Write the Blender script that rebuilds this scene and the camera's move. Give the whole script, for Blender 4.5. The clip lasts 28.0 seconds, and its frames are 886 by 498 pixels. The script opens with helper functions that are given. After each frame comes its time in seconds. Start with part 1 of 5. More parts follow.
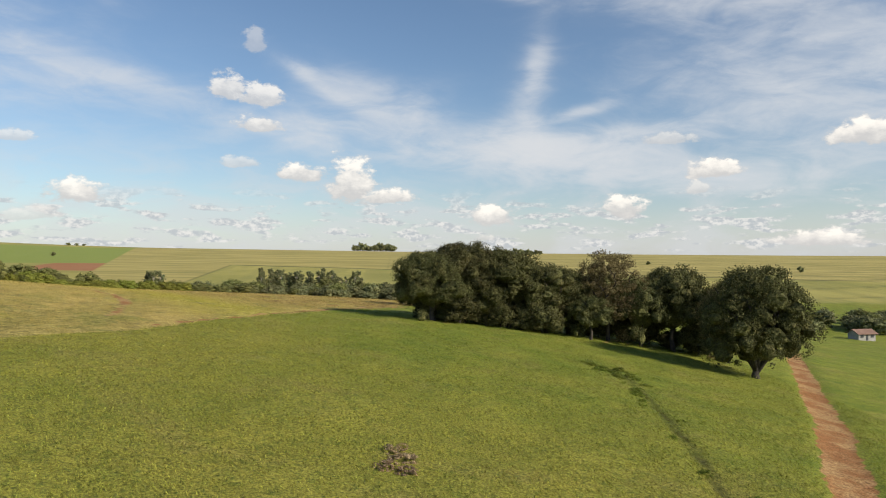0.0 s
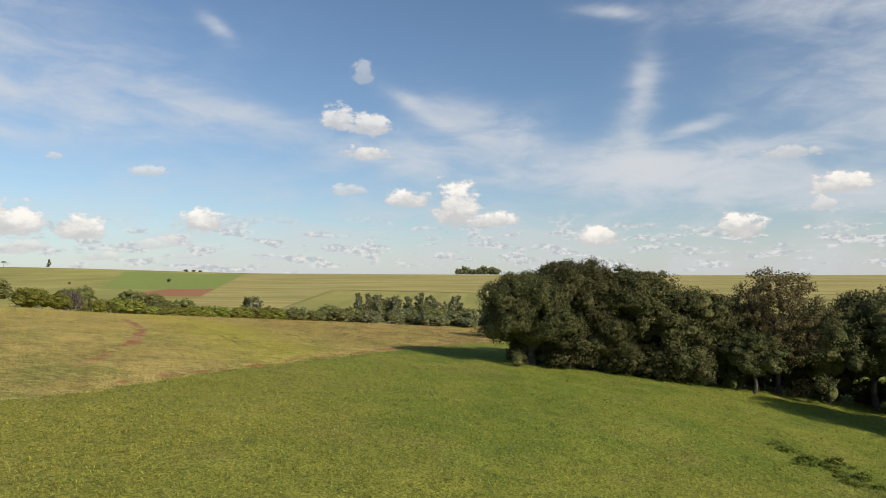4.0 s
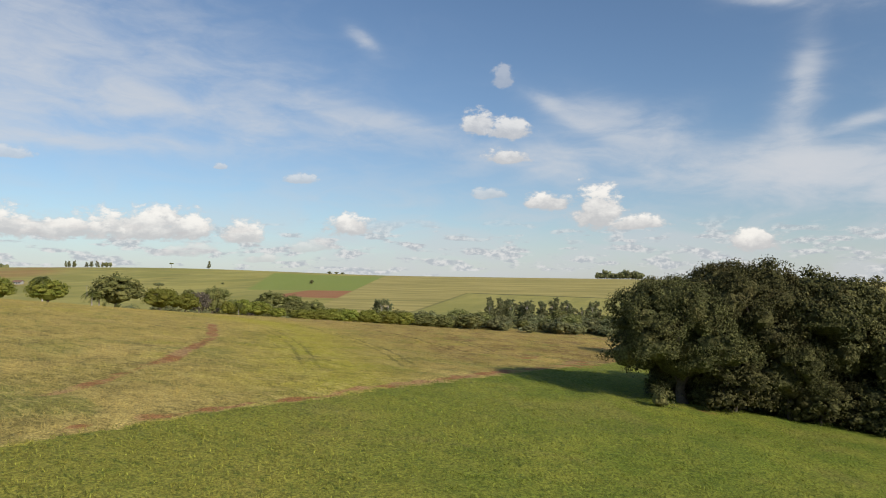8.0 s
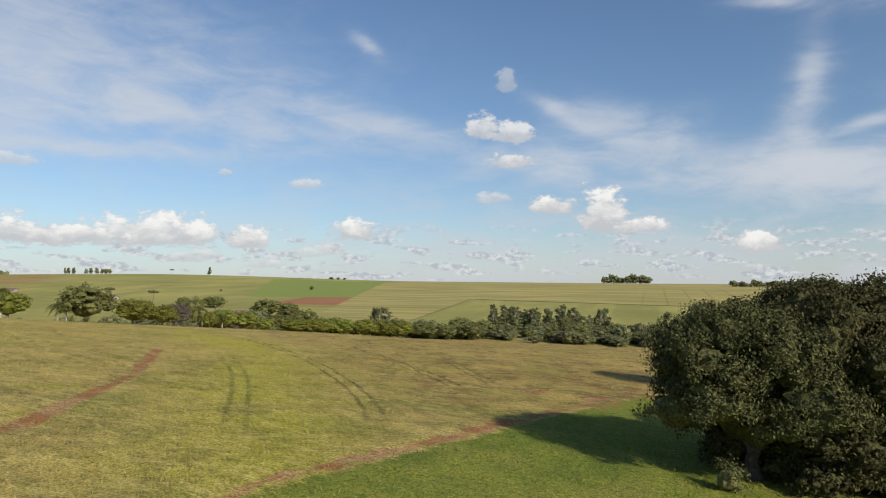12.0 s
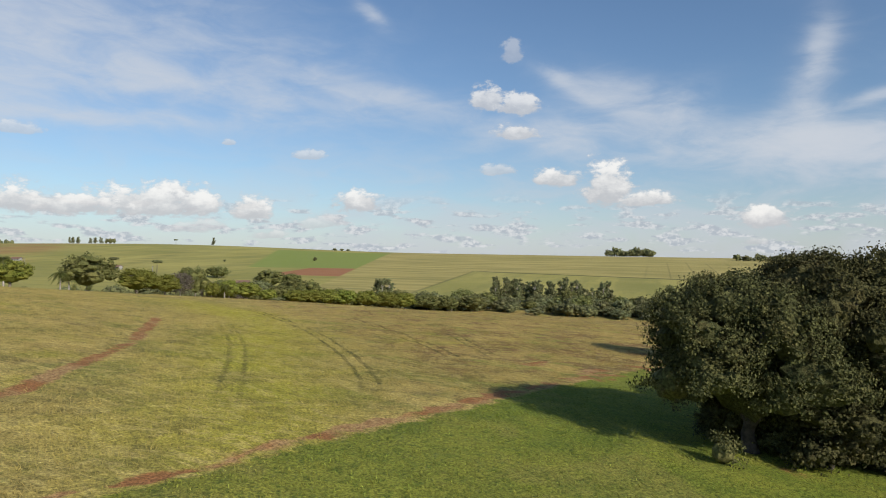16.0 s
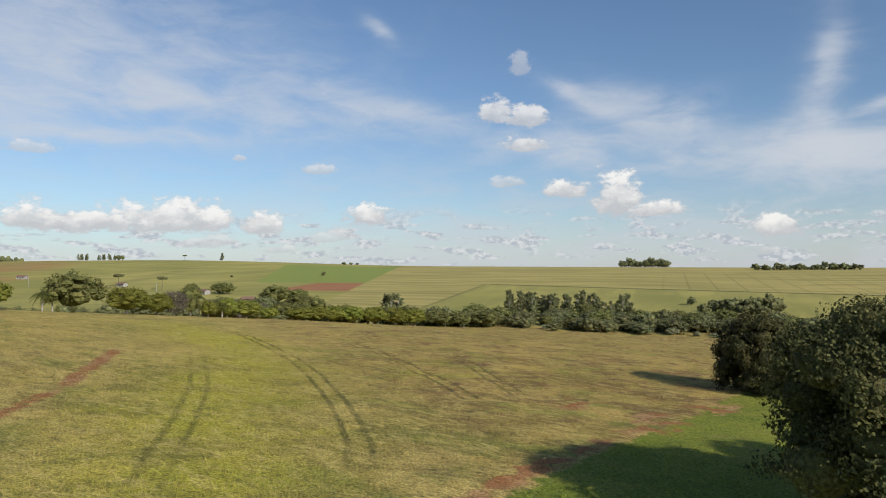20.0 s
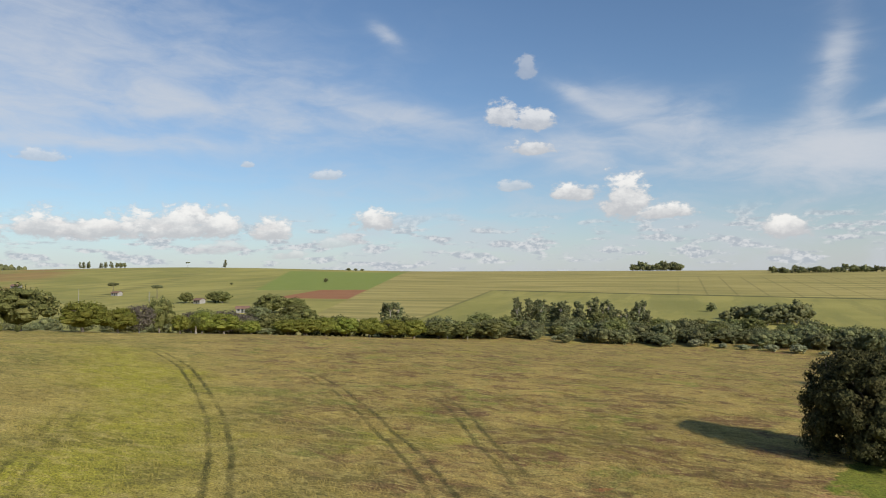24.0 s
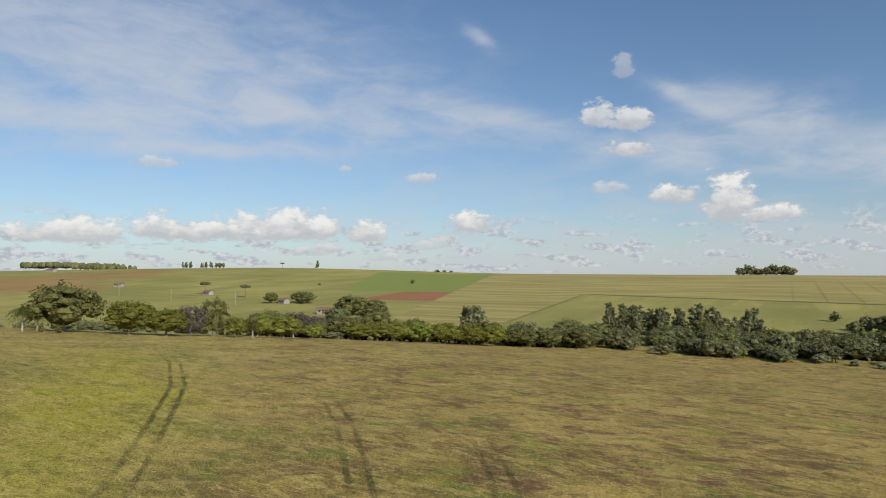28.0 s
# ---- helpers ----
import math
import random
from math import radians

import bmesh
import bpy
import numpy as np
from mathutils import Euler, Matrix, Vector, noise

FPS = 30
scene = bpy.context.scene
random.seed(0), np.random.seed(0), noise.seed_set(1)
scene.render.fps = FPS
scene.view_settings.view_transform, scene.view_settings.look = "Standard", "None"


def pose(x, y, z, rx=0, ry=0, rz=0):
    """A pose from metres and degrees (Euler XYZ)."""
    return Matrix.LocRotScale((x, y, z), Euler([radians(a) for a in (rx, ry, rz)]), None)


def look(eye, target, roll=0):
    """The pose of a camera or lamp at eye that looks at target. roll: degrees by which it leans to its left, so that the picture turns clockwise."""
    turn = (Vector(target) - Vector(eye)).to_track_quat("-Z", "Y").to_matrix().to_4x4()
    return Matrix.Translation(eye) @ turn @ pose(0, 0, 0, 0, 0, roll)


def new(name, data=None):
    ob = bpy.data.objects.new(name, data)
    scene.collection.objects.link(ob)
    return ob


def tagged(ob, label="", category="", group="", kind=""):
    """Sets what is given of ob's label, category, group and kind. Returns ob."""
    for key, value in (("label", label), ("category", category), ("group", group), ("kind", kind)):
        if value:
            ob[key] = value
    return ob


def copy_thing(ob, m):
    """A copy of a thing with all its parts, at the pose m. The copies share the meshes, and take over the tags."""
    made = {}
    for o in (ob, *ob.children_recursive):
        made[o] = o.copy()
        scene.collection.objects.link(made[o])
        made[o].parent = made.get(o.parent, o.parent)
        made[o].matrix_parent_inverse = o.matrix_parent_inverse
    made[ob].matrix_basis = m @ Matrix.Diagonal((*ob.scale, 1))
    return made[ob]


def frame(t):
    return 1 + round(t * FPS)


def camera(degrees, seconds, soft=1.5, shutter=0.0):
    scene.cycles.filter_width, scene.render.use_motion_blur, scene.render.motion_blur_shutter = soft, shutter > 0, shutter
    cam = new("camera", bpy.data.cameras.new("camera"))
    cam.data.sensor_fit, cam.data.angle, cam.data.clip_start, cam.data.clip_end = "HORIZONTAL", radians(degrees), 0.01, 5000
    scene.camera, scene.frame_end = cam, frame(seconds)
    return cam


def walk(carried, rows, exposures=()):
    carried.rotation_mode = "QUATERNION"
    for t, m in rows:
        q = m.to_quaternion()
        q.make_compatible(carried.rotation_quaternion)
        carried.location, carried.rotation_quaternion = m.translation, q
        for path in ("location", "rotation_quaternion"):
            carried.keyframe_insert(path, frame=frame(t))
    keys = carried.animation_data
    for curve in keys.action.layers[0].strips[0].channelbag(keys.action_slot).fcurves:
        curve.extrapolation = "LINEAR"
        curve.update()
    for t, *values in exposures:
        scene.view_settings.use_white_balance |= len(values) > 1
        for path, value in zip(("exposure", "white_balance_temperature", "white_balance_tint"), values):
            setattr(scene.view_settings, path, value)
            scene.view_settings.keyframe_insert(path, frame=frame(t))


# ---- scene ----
cam = camera(65.22, 28.0, soft=1.0)
PATH = [
    (0.0, pose(0.00, 0.00, 17.00, 90.80, 0, -0.30) @ pose(0, 0, 0, 0, 0, 0.00)),
    (0.5, pose(0.14, 2.23, 16.77, 91.13, 0, -0.26) @ pose(0, 0, 0, 0, 0, 0.10)),
    (1.0, pose(0.07, 4.67, 16.80, 91.40, 0, -0.28) @ pose(0, 0, 0, 0, 0, 0.07)),
    (1.5, pose(0.08, 7.31, 16.91, 91.60, 0, -0.28) @ pose(0, 0, 0, 0, 0, -0.02)),
    (2.0, pose(0.12, 10.21, 17.00, 91.80, 0, -0.24) @ pose(0, 0, 0, 0, 0, -0.20)),
    (2.5, pose(0.20, 13.45, 17.05, 91.99, 0, -0.01) @ pose(0, 0, 0, 0, 0, -0.29)),
    (3.0, pose(0.38, 16.93, 17.05, 92.18, 0, 0.41) @ pose(0, 0, 0, 0, 0, -0.49)),
    (3.5, pose(0.50, 20.33, 17.06, 92.39, 0, 1.87) @ pose(0, 0, 0, 0, 0, -0.64)),
    (4.0, pose(0.56, 23.32, 17.04, 92.77, 0, 8.41) @ pose(0, 0, 0, 0, 0, -0.49)),
    (4.5, pose(0.78, 25.95, 17.09, 92.92, 0, 16.20) @ pose(0, 0, 0, 0, 0, -0.02)),
    (6.5, pose(0.81, 34.27, 17.08, 92.98, 0, 17.21) @ pose(0, 0, 0, 0, 0, -0.01)),
    (7.0, pose(0.60, 36.26, 17.14, 93.03, 0, 17.65) @ pose(0, 0, 0, 0, 0, 0.05)),
    (7.5, pose(0.36, 38.28, 17.22, 93.08, 0, 18.80) @ pose(0, 0, 0, 0, 0, 0.10)),
    (8.0, pose(0.08, 40.27, 17.26, 93.09, 0, 19.92) @ pose(0, 0, 0, 0, 0, 0.15)),
    (8.5, pose(-0.28, 42.28, 17.28, 93.08, 0, 20.32) @ pose(0, 0, 0, 0, 0, 0.17)),
    (9.0, pose(-0.70, 44.28, 17.59, 93.00, 0, 20.32) @ pose(0, 0, 0, 0, 0, 0.10)),
    (9.5, pose(-1.14, 46.26, 18.28, 92.97, 0, 20.35) @ pose(0, 0, 0, 0, 0, 0.01)),
    (10.0, pose(-1.67, 48.26, 18.49, 92.99, 0, 20.35) @ pose(0, 0, 0, 0, 0, -0.11)),
    (10.5, pose(-2.16, 50.16, 18.52, 92.93, 0, 20.33) @ pose(0, 0, 0, 0, 0, -0.16)),
    (11.0, pose(-2.69, 52.12, 18.55, 92.92, 0, 20.33) @ pose(0, 0, 0, 0, 0, -0.20)),
    (11.5, pose(-3.20, 54.05, 18.59, 92.93, 0, 20.34) @ pose(0, 0, 0, 0, 0, -0.24)),
    (12.0, pose(-3.54, 55.38, 18.63, 93.44, 0, 20.30) @ pose(0, 0, 0, 0, 0, -0.13)),
    (12.5, pose(-3.45, 55.68, 18.61, 92.77, 0, 20.47) @ pose(0, 0, 0, 0, 0, -0.27)),
    (14.5, pose(-3.19, 55.93, 18.53, 91.71, 0, 20.59) @ pose(0, 0, 0, 0, 0, 0.22)),
    (15.0, pose(-3.20, 55.94, 18.53, 91.53, 0, 20.61) @ pose(0, 0, 0, 0, 0, 0.26)),
    (15.5, pose(-3.20, 55.90, 18.51, 91.34, 0, 20.62) @ pose(0, 0, 0, 0, 0, 0.25)),
    (16.0, pose(-3.32, 56.07, 18.52, 91.13, 0, 20.61) @ pose(0, 0, 0, 0, 0, 0.28)),
    (16.5, pose(-3.68, 56.74, 18.52, 91.19, 0, 20.59) @ pose(0, 0, 0, 0, 0, 0.29)),
    (17.0, pose(-4.15, 57.73, 18.54, 91.35, 0, 20.60) @ pose(0, 0, 0, 0, 0, 0.22)),
    (17.5, pose(-4.73, 58.93, 18.56, 91.50, 0, 20.60) @ pose(0, 0, 0, 0, 0, 0.10)),
    (18.0, pose(-5.35, 60.37, 18.61, 91.63, 0, 20.66) @ pose(0, 0, 0, 0, 0, -0.08)),
    (18.5, pose(-6.01, 61.99, 18.65, 91.77, 0, 20.78) @ pose(0, 0, 0, 0, 0, -0.19)),
    (19.0, pose(-6.79, 64.03, 18.70, 91.94, 0, 21.27) @ pose(0, 0, 0, 0, 0, -0.21)),
    (19.5, pose(-7.50, 66.14, 18.81, 92.08, 0, 21.50) @ pose(0, 0, 0, 0, 0, -0.33)),
    (20.0, pose(-8.17, 68.25, 18.98, 92.17, 0, 21.46) @ pose(0, 0, 0, 0, 0, -0.40)),
    (20.5, pose(-8.77, 70.38, 19.18, 92.27, 0, 21.42) @ pose(0, 0, 0, 0, 0, -0.57)),
    (21.0, pose(-9.38, 72.51, 19.41, 92.38, 0, 21.38) @ pose(0, 0, 0, 0, 0, -0.72)),
    (21.5, pose(-9.93, 74.27, 19.80, 92.45, 0, 21.34) @ pose(0, 0, 0, 0, 0, -0.94)),
    (23.5, pose(-12.79, 85.55, 20.00, 92.57, 0, 21.53) @ pose(0, 0, 0, 0, 0, -0.91)),
    (24.0, pose(-13.21, 87.79, 20.12, 92.55, 0, 22.13) @ pose(0, 0, 0, 0, 0, -0.87)),
    (24.5, pose(-13.70, 90.33, 20.13, 92.58, 0, 22.82) @ pose(0, 0, 0, 0, 0, -0.93)),
    (25.0, pose(-14.20, 92.81, 20.19, 92.63, 0, 23.65) @ pose(0, 0, 0, 0, 0, -0.89)),
    (25.5, pose(-14.84, 95.48, 20.28, 92.64, 0, 24.76) @ pose(0, 0, 0, 0, 0, -0.80)),
    (26.0, pose(-15.38, 97.96, 20.26, 92.68, 0, 25.87) @ pose(0, 0, 0, 0, 0, -0.70)),
    (26.5, pose(-15.91, 100.38, 20.20, 92.73, 0, 26.98) @ pose(0, 0, 0, 0, 0, -0.54)),
    (27.0, pose(-16.36, 102.81, 20.11, 92.76, 0, 28.04) @ pose(0, 0, 0, 0, 0, -0.45)),
    (27.5, pose(-16.94, 105.12, 20.06, 92.78, 0, 29.03) @ pose(0, 0, 0, 0, 0, -0.37)),
    (28.0, pose(-17.58, 107.16, 19.99, 92.82, 0, 29.81) @ pose(0, 0, 0, 0, 0, -0.27)),
]
walk(cam, PATH, [(0.0, 0.16, 6850, 10), (3.0, 0.13, 6830, 10), (4.5, 0.02, 6720, 10), (8.0, -0.03, 6640, 10), (15.0, -0.04, 6400, 10), (24.0, -0.06, 6440, 10), (28.0, -0.14, 6440, 10)])

# ---- light: sun from the right and slightly behind, blue sky with clouds ----
SUN_DIR = Vector((0.86, -0.49, 0.53)).normalized()
world = bpy.data.worlds.new("sky")
scene.world = world
world.use_nodes = True
wt = world.node_tree
wt.nodes.clear()


def wire(tree, out, node, slot):
    tree.links.new(out, node.inputs[slot])


def calc(tree, op, a, b=None, c=None, clamp=False):
    n = tree.nodes.new("ShaderNodeMath")
    n.operation, n.use_clamp = op, clamp
    for i, v in enumerate((a, b, c)):
        if v is None:
            continue
        if isinstance(v, (int, float)):
            n.inputs[i].default_value = v
        else:
            tree.links.new(v, n.inputs[i])
    return n.outputs[0]


def ramp01(tree, v, lo, hi, smooth=True):
    n = tree.nodes.new("ShaderNodeMapRange")
    n.interpolation_type = "SMOOTHSTEP" if smooth else "LINEAR"
    for k, x in (("Value", v), ("From Min", lo), ("From Max", hi)):
        if isinstance(x, (int, float)):
            n.inputs[k].default_value = x
        else:
            tree.links.new(x, n.inputs[k])
    return n.outputs[0]


def blend(tree, fac, a, b):
    n = tree.nodes.new("ShaderNodeMix")
    n.data_type = "RGBA"
    if isinstance(fac, (int, float)):
        n.inputs[0].default_value = fac
    else:
        tree.links.new(fac, n.inputs[0])
    for i, v in ((6, a), (7, b)):
        if isinstance(v, tuple):
            n.inputs[i].default_value = (*v[:3], 1)
        else:
            tree.links.new(v, n.inputs[i])
    return n.outputs[2]


def noise_of(tree, vec, scale, detail=4.0, rough=0.55, dist=0.0):
    n = tree.nodes.new("ShaderNodeTexNoise")
    n.inputs["Scale"].default_value, n.inputs["Detail"].default_value = scale, detail
    n.inputs["Roughness"].default_value, n.inputs["Distortion"].default_value = rough, dist
    if vec is not None:
        tree.links.new(vec, n.inputs["Vector"])
    return n.outputs["Fac"]


def combine(tree, x, y, z=0.0):
    n = tree.nodes.new("ShaderNodeCombineXYZ")
    for i, v in enumerate((x, y, z)):
        if isinstance(v, (int, float)):
            n.inputs[i].default_value = v
        else:
            tree.links.new(v, n.inputs[i])
    return n.outputs[0]


def cloud_group(name, build):
    g = bpy.data.node_groups.new(name, "ShaderNodeTree")
    for s in ("az", "el", "rough", "az0", "el0", "w", "h", "turn"):
        g.interface.new_socket(s, in_out="INPUT", socket_type="NodeSocketFloat")
    for s in ("mask", "shade"):
        g.interface.new_socket(s, in_out="OUTPUT", socket_type="NodeSocketFloat")
    gi, go = g.nodes.new("NodeGroupInput"), g.nodes.new("NodeGroupOutput")
    mask, shade = build(g, gi.outputs)
    g.links.new(mask, go.inputs[0])
    g.links.new(shade, go.inputs[1])
    return g


def cumulus(g, i):
    # a heap with a flat base: half an ellipse whose rim is broken up by noise
    dx = calc(g, "DIVIDE", calc(g, "SUBTRACT", i["az"], i["az0"]), i["w"])
    dy = calc(g, "DIVIDE", calc(g, "SUBTRACT", i["el"], i["el0"]), i["h"])
    low = calc(g, "LESS_THAN", dy, 0.22)
    stretch = calc(g, "ADD", 1.15, calc(g, "MULTIPLY", low, 1.6))
    ey = calc(g, "MULTIPLY", calc(g, "SUBTRACT", dy, 0.22), stretch)
    r2 = calc(g, "ADD", calc(g, "MULTIPLY", dx, dx), calc(g, "MULTIPLY", ey, ey))
    lump = calc(g, "ADD", calc(g, "SQRT", r2), calc(g, "MULTIPLY", calc(g, "SUBTRACT", i["rough"], 0.5), 2.3))
    mask = ramp01(g, lump, 0.98, 0.56)
    shade = calc(g, "ADD", dy, calc(g, "MULTIPLY", calc(g, "SUBTRACT", i["rough"], 0.5), -2.0))
    return calc(g, "MULTIPLY", mask, i["turn"]), calc(g, "MULTIPLY", ramp01(g, shade, -0.05, 0.95), calc(g, "MULTIPLY", mask, i["turn"]))


def cirrus(g, i):
    # a wisp: a soft leaning ellipse filled with streaks
    x, y = calc(g, "SUBTRACT", i["az"], i["az0"]), calc(g, "SUBTRACT", i["el"], i["el0"])
    c, s = calc(g, "COSINE", i["turn"]), calc(g, "SINE", i["turn"])
    u = calc(g, "DIVIDE", calc(g, "ADD", calc(g, "MULTIPLY", x, c), calc(g, "MULTIPLY", y, s)), i["w"])
    v = calc(g, "DIVIDE", calc(g, "SUBTRACT", calc(g, "MULTIPLY", y, c), calc(g, "MULTIPLY", x, s)), i["h"])
    r2 = calc(g, "ADD", calc(g, "MULTIPLY", u, u), calc(g, "MULTIPLY", v, v))
    soft = calc(g, "EXPONENT", calc(g, "MULTIPLY", r2, -1.1))
    fill = ramp01(g, calc(g, "ADD", i["rough"], calc(g, "MULTIPLY", soft, 0.3)), 0.40, 0.98)
    mask = calc(g, "MULTIPLY", soft, calc(g, "ADD", 0.12, calc(g, "MULTIPLY", fill, 0.88)), clamp=True)
    return mask, soft


coord = wt.nodes.new("ShaderNodeTexCoord")
sep = wt.nodes.new("ShaderNodeSeparateXYZ")
wire(wt, coord.outputs["Generated"], sep, 0)
az = calc(wt, "MULTIPLY", calc(wt, "ARCTAN2", sep.outputs[0], sep.outputs[1]), 57.2958)
el = calc(wt, "MULTIPLY", calc(wt, "ARCSINE", sep.outputs[2]), 57.2958)
sky = wt.nodes.new("ShaderNodeTexSky")
sky.sky_type, sky.sun_disc = "NISHITA", False
sky.sun_elevation, sky.sun_rotation = math.asin(SUN_DIR.z), math.atan2(SUN_DIR.x, SUN_DIR.y)
sky.air_density, sky.dust_density, sky.ozone_density = 1.0, 0.6, 2.0

heap_noise = noise_of(wt, combine(wt, az, calc(wt, "MULTIPLY", el, 1.5)), 0.62, 6.0, 0.58)
fine_noise = noise_of(wt, combine(wt, az, calc(wt, "MULTIPLY", el, 1.6)), 1.7, 5.0, 0.6)
streak_noise = noise_of(wt, combine(wt, calc(wt, "MULTIPLY", az, 0.55), calc(wt, "MULTIPLY", el, 1.5), 3.0), 0.30, 8.0, 0.58, 0.5)

HEAPS = [(-16.9, 12.5, 1.9, 2.1), (-14.5, 12.2, 2.3, 1.7), (-14.6, 10.2, 2.2, 1.2), (-14.9, 16.3, 1.2, 1.7), (-31.4, 8.3, 1.2, 0.8), (-27.6, 4.3, 2.4, 1.8),
         (-7.2, 4.9, 2.4, 3.7), (-11.3, 6.4, 2.7, 1.4), (-4.3, 4.7, 2.6, 1.2), (4.3, 2.9, 2.3, 1.8), (14.8, 3.4, 2.2, 1.9), (21.6, 6.3, 2.4, 1.7)]
HEAPS_2 = [(20.6, 5.1, 1.0, 0.9), (18.2, 9.0, 2.4, 1.0), (28.8, 1.0, 3.6, 1.3), (32.0, 8.2, 3.2, 1.9), (-30.3, 2.9, 1.8, 1.0), (-16.1, 7.3, 1.8, 0.9),
           (-43.4, 3.6, 6.2, 2.4), (-48.6, 3.5, 4.4, 1.7), (-58.0, 3.2, 5.2, 1.9), (-52.2, 3.5, 2.6, 2.0), (-36.1, 3.4, 2.0, 2.1), (-32.1, 8.3, 1.3, 0.7)]
HEAPS_3 = [(-40.2, 3.7, 2.6, 2.0), (-42.0, 4.4, 2.6, 2.0), (-40.6, 2.3, 2.0, 0.9), (-52.5, 9.0, 2.0, 0.9), (-31.2, 2.8, 1.5, 0.9), (-39.5, 2.5, 1.7, 1.0), (-34.6, 1.9, 1.7, 0.7), (3.6, 1.5, 1.0, 0.6), (-37.9, 9.2, 0.6, 0.5)]
WISPS = [(7.3, 11.4, 2.0, 3.6, -3), (8.0, 15.2, 1.2, 2.6, -14), (6.6, 9.4, 3.6, 1.7, 0), (5.0, 8.9, 8.0, 1.5, 0), (12.5, 8.6, 7.0, 1.3, 0), (11.8, 11.8, 3.4, 0.6, 12), (8.0, 8.8, 10.5, 1.8, -2), (16.7, 10.0, 7.0, 0.9, 2), (21.5, 19.5, 10.5, 1.9, -5), (30.0, 15.0, 11.0, 3.4, -8), (5.4, 21.0, 3.2, 0.6, -8), (-10.3, 14.2, 3.6, 0.7, -32), (20.0, 6.5, 16.0, 1.5, -2), (27.0, 11.8, 11.0, 3.2, -10),
         (-25.0, 13.3, 12.0, 1.4, -12), (-6.6, 13.2, 5.0, 1.8, -18), (-3.6, 11.4, 4.6, 2.2, 10), (-11.5, 10.2, 5.5, 1.9, 0), (-54.0, 17.5, 22.0, 6.5, -6)]
WISPS_2 = [(-50.3, 10.5, 14.0, 0.9, 2), (-41.0, 13.4, 15.0, 1.6, -8), (-26.7, 19.8, 1.7, 0.7, -30), (-59.2, 12.2, 13.0, 1.8, 2), (40.0, 9.0, 14.0, 3.0, 0)]


def place(group, spec, rough, turn=0.0):
    n = wt.nodes.new("ShaderNodeGroup")
    n.node_tree = group
    for s, v in zip(("az0", "el0", "w", "h"), spec):
        n.inputs[s].default_value = v
    n.inputs["turn"].default_value = turn
    for s, v in (("az", az), ("el", el), ("rough", rough)):
        wt.links.new(v, n.inputs[s])
    return n.outputs


heap_group, wisp_group = cloud_group("cumulus", cumulus), cloud_group("cirrus", cirrus)
heap_mask = heap_shade = None
mixed = calc(wt, "ADD", calc(wt, "MULTIPLY", heap_noise, 0.72), calc(wt, "MULTIPLY", fine_noise, 0.28))
for spec in HEAPS + HEAPS_2 + HEAPS_3:
    out = place(heap_group, spec, mixed, 0.45 if spec[1] > 15 else (0.62 if spec[3] < 1.2 else (0.85 if spec[1] > 9 else 1.0)))
    heap_mask = out[0] if heap_mask is None else calc(wt, "MAXIMUM", heap_mask, out[0])
    heap_shade = out[1] if heap_shade is None else calc(wt, "MAXIMUM", heap_shade, out[1])
wisp_mask = None
for *spec, turn in WISPS + WISPS_2:
    out = place(wisp_group, spec, streak_noise, radians(turn))
    wisp_mask = out[0] if wisp_mask is None else calc(wt, "ADD", wisp_mask, out[0])
strand = noise_of(wt, combine(wt, calc(wt, "ADD", calc(wt, "MULTIPLY", az, 0.45), calc(wt, "MULTIPLY", el, 0.5)), calc(wt, "MULTIPLY", el, 1.3), 9.0), 0.7, 7.0, 0.62, 0.8)
wisp_mask = calc(wt, "MULTIPLY", wisp_mask, calc(wt, "ADD", 0.82, calc(wt, "MULTIPLY", ramp01(wt, strand, 0.36, 0.66), 0.36)))
wisp_mask = calc(wt, "SUBTRACT", 1.0, calc(wt, "EXPONENT", calc(wt, "MULTIPLY", wisp_mask, -1.15)))
# small far heaps in a belt over the horizon
belt = calc(wt, "MULTIPLY", ramp01(wt, el, 0.2, 1.2), ramp01(wt, el, 6.2, 3.4))
small = ramp01(wt, calc(wt, "ADD", noise_of(wt, combine(wt, calc(wt, "MULTIPLY", az, 0.30), calc(wt, "MULTIPLY", el, 1.25), 7.0), 1.0, 3.0, 0.5),
                        calc(wt, "MULTIPLY", belt, 0.06)), 0.550, 0.66)
small = calc(wt, "MULTIPLY", small, belt)
veil = calc(wt, "MULTIPLY", ramp01(wt, el, 13.0, 3.0), calc(wt, "ADD", 0.25, calc(wt, "MULTIPLY", ramp01(wt, streak_noise, 0.35, 0.7), 0.85)))
veil = calc(wt, "MULTIPLY", veil, calc(wt, "ADD", 0.35, calc(wt, "MULTIPLY", ramp01(wt, az, -50.0, -18.0), 0.45)), clamp=True)
haze = ramp01(wt, el, 6.0, -1.0)
boost = wt.nodes.new("ShaderNodeMix")
boost.data_type, boost.blend_type = "RGBA", "MULTIPLY"
boost.inputs[0].default_value = 1.0
boost.inputs[7].default_value = (1.03, 1.14, 1.25, 1)
wire(wt, sky.outputs[0], boost, 6)
tint = boost.outputs[2]
colour = blend(wt, calc(wt, "MULTIPLY", haze, 0.60), tint, (6.9, 7.2, 7.8))
colour = blend(wt, calc(wt, "MULTIPLY", veil, 0.70), colour, (6.5, 6.9, 7.5))
colour = blend(wt, calc(wt, "MULTIPLY", wisp_mask, 0.95), colour, (6.9, 7.3, 7.9))
colour = blend(wt, calc(wt, "MULTIPLY", small, 0.85), colour, blend(wt, ramp01(wt, fine_noise, 0.40, 0.62), (5.0, 5.5, 6.1), (8.2, 8.3, 8.4)))
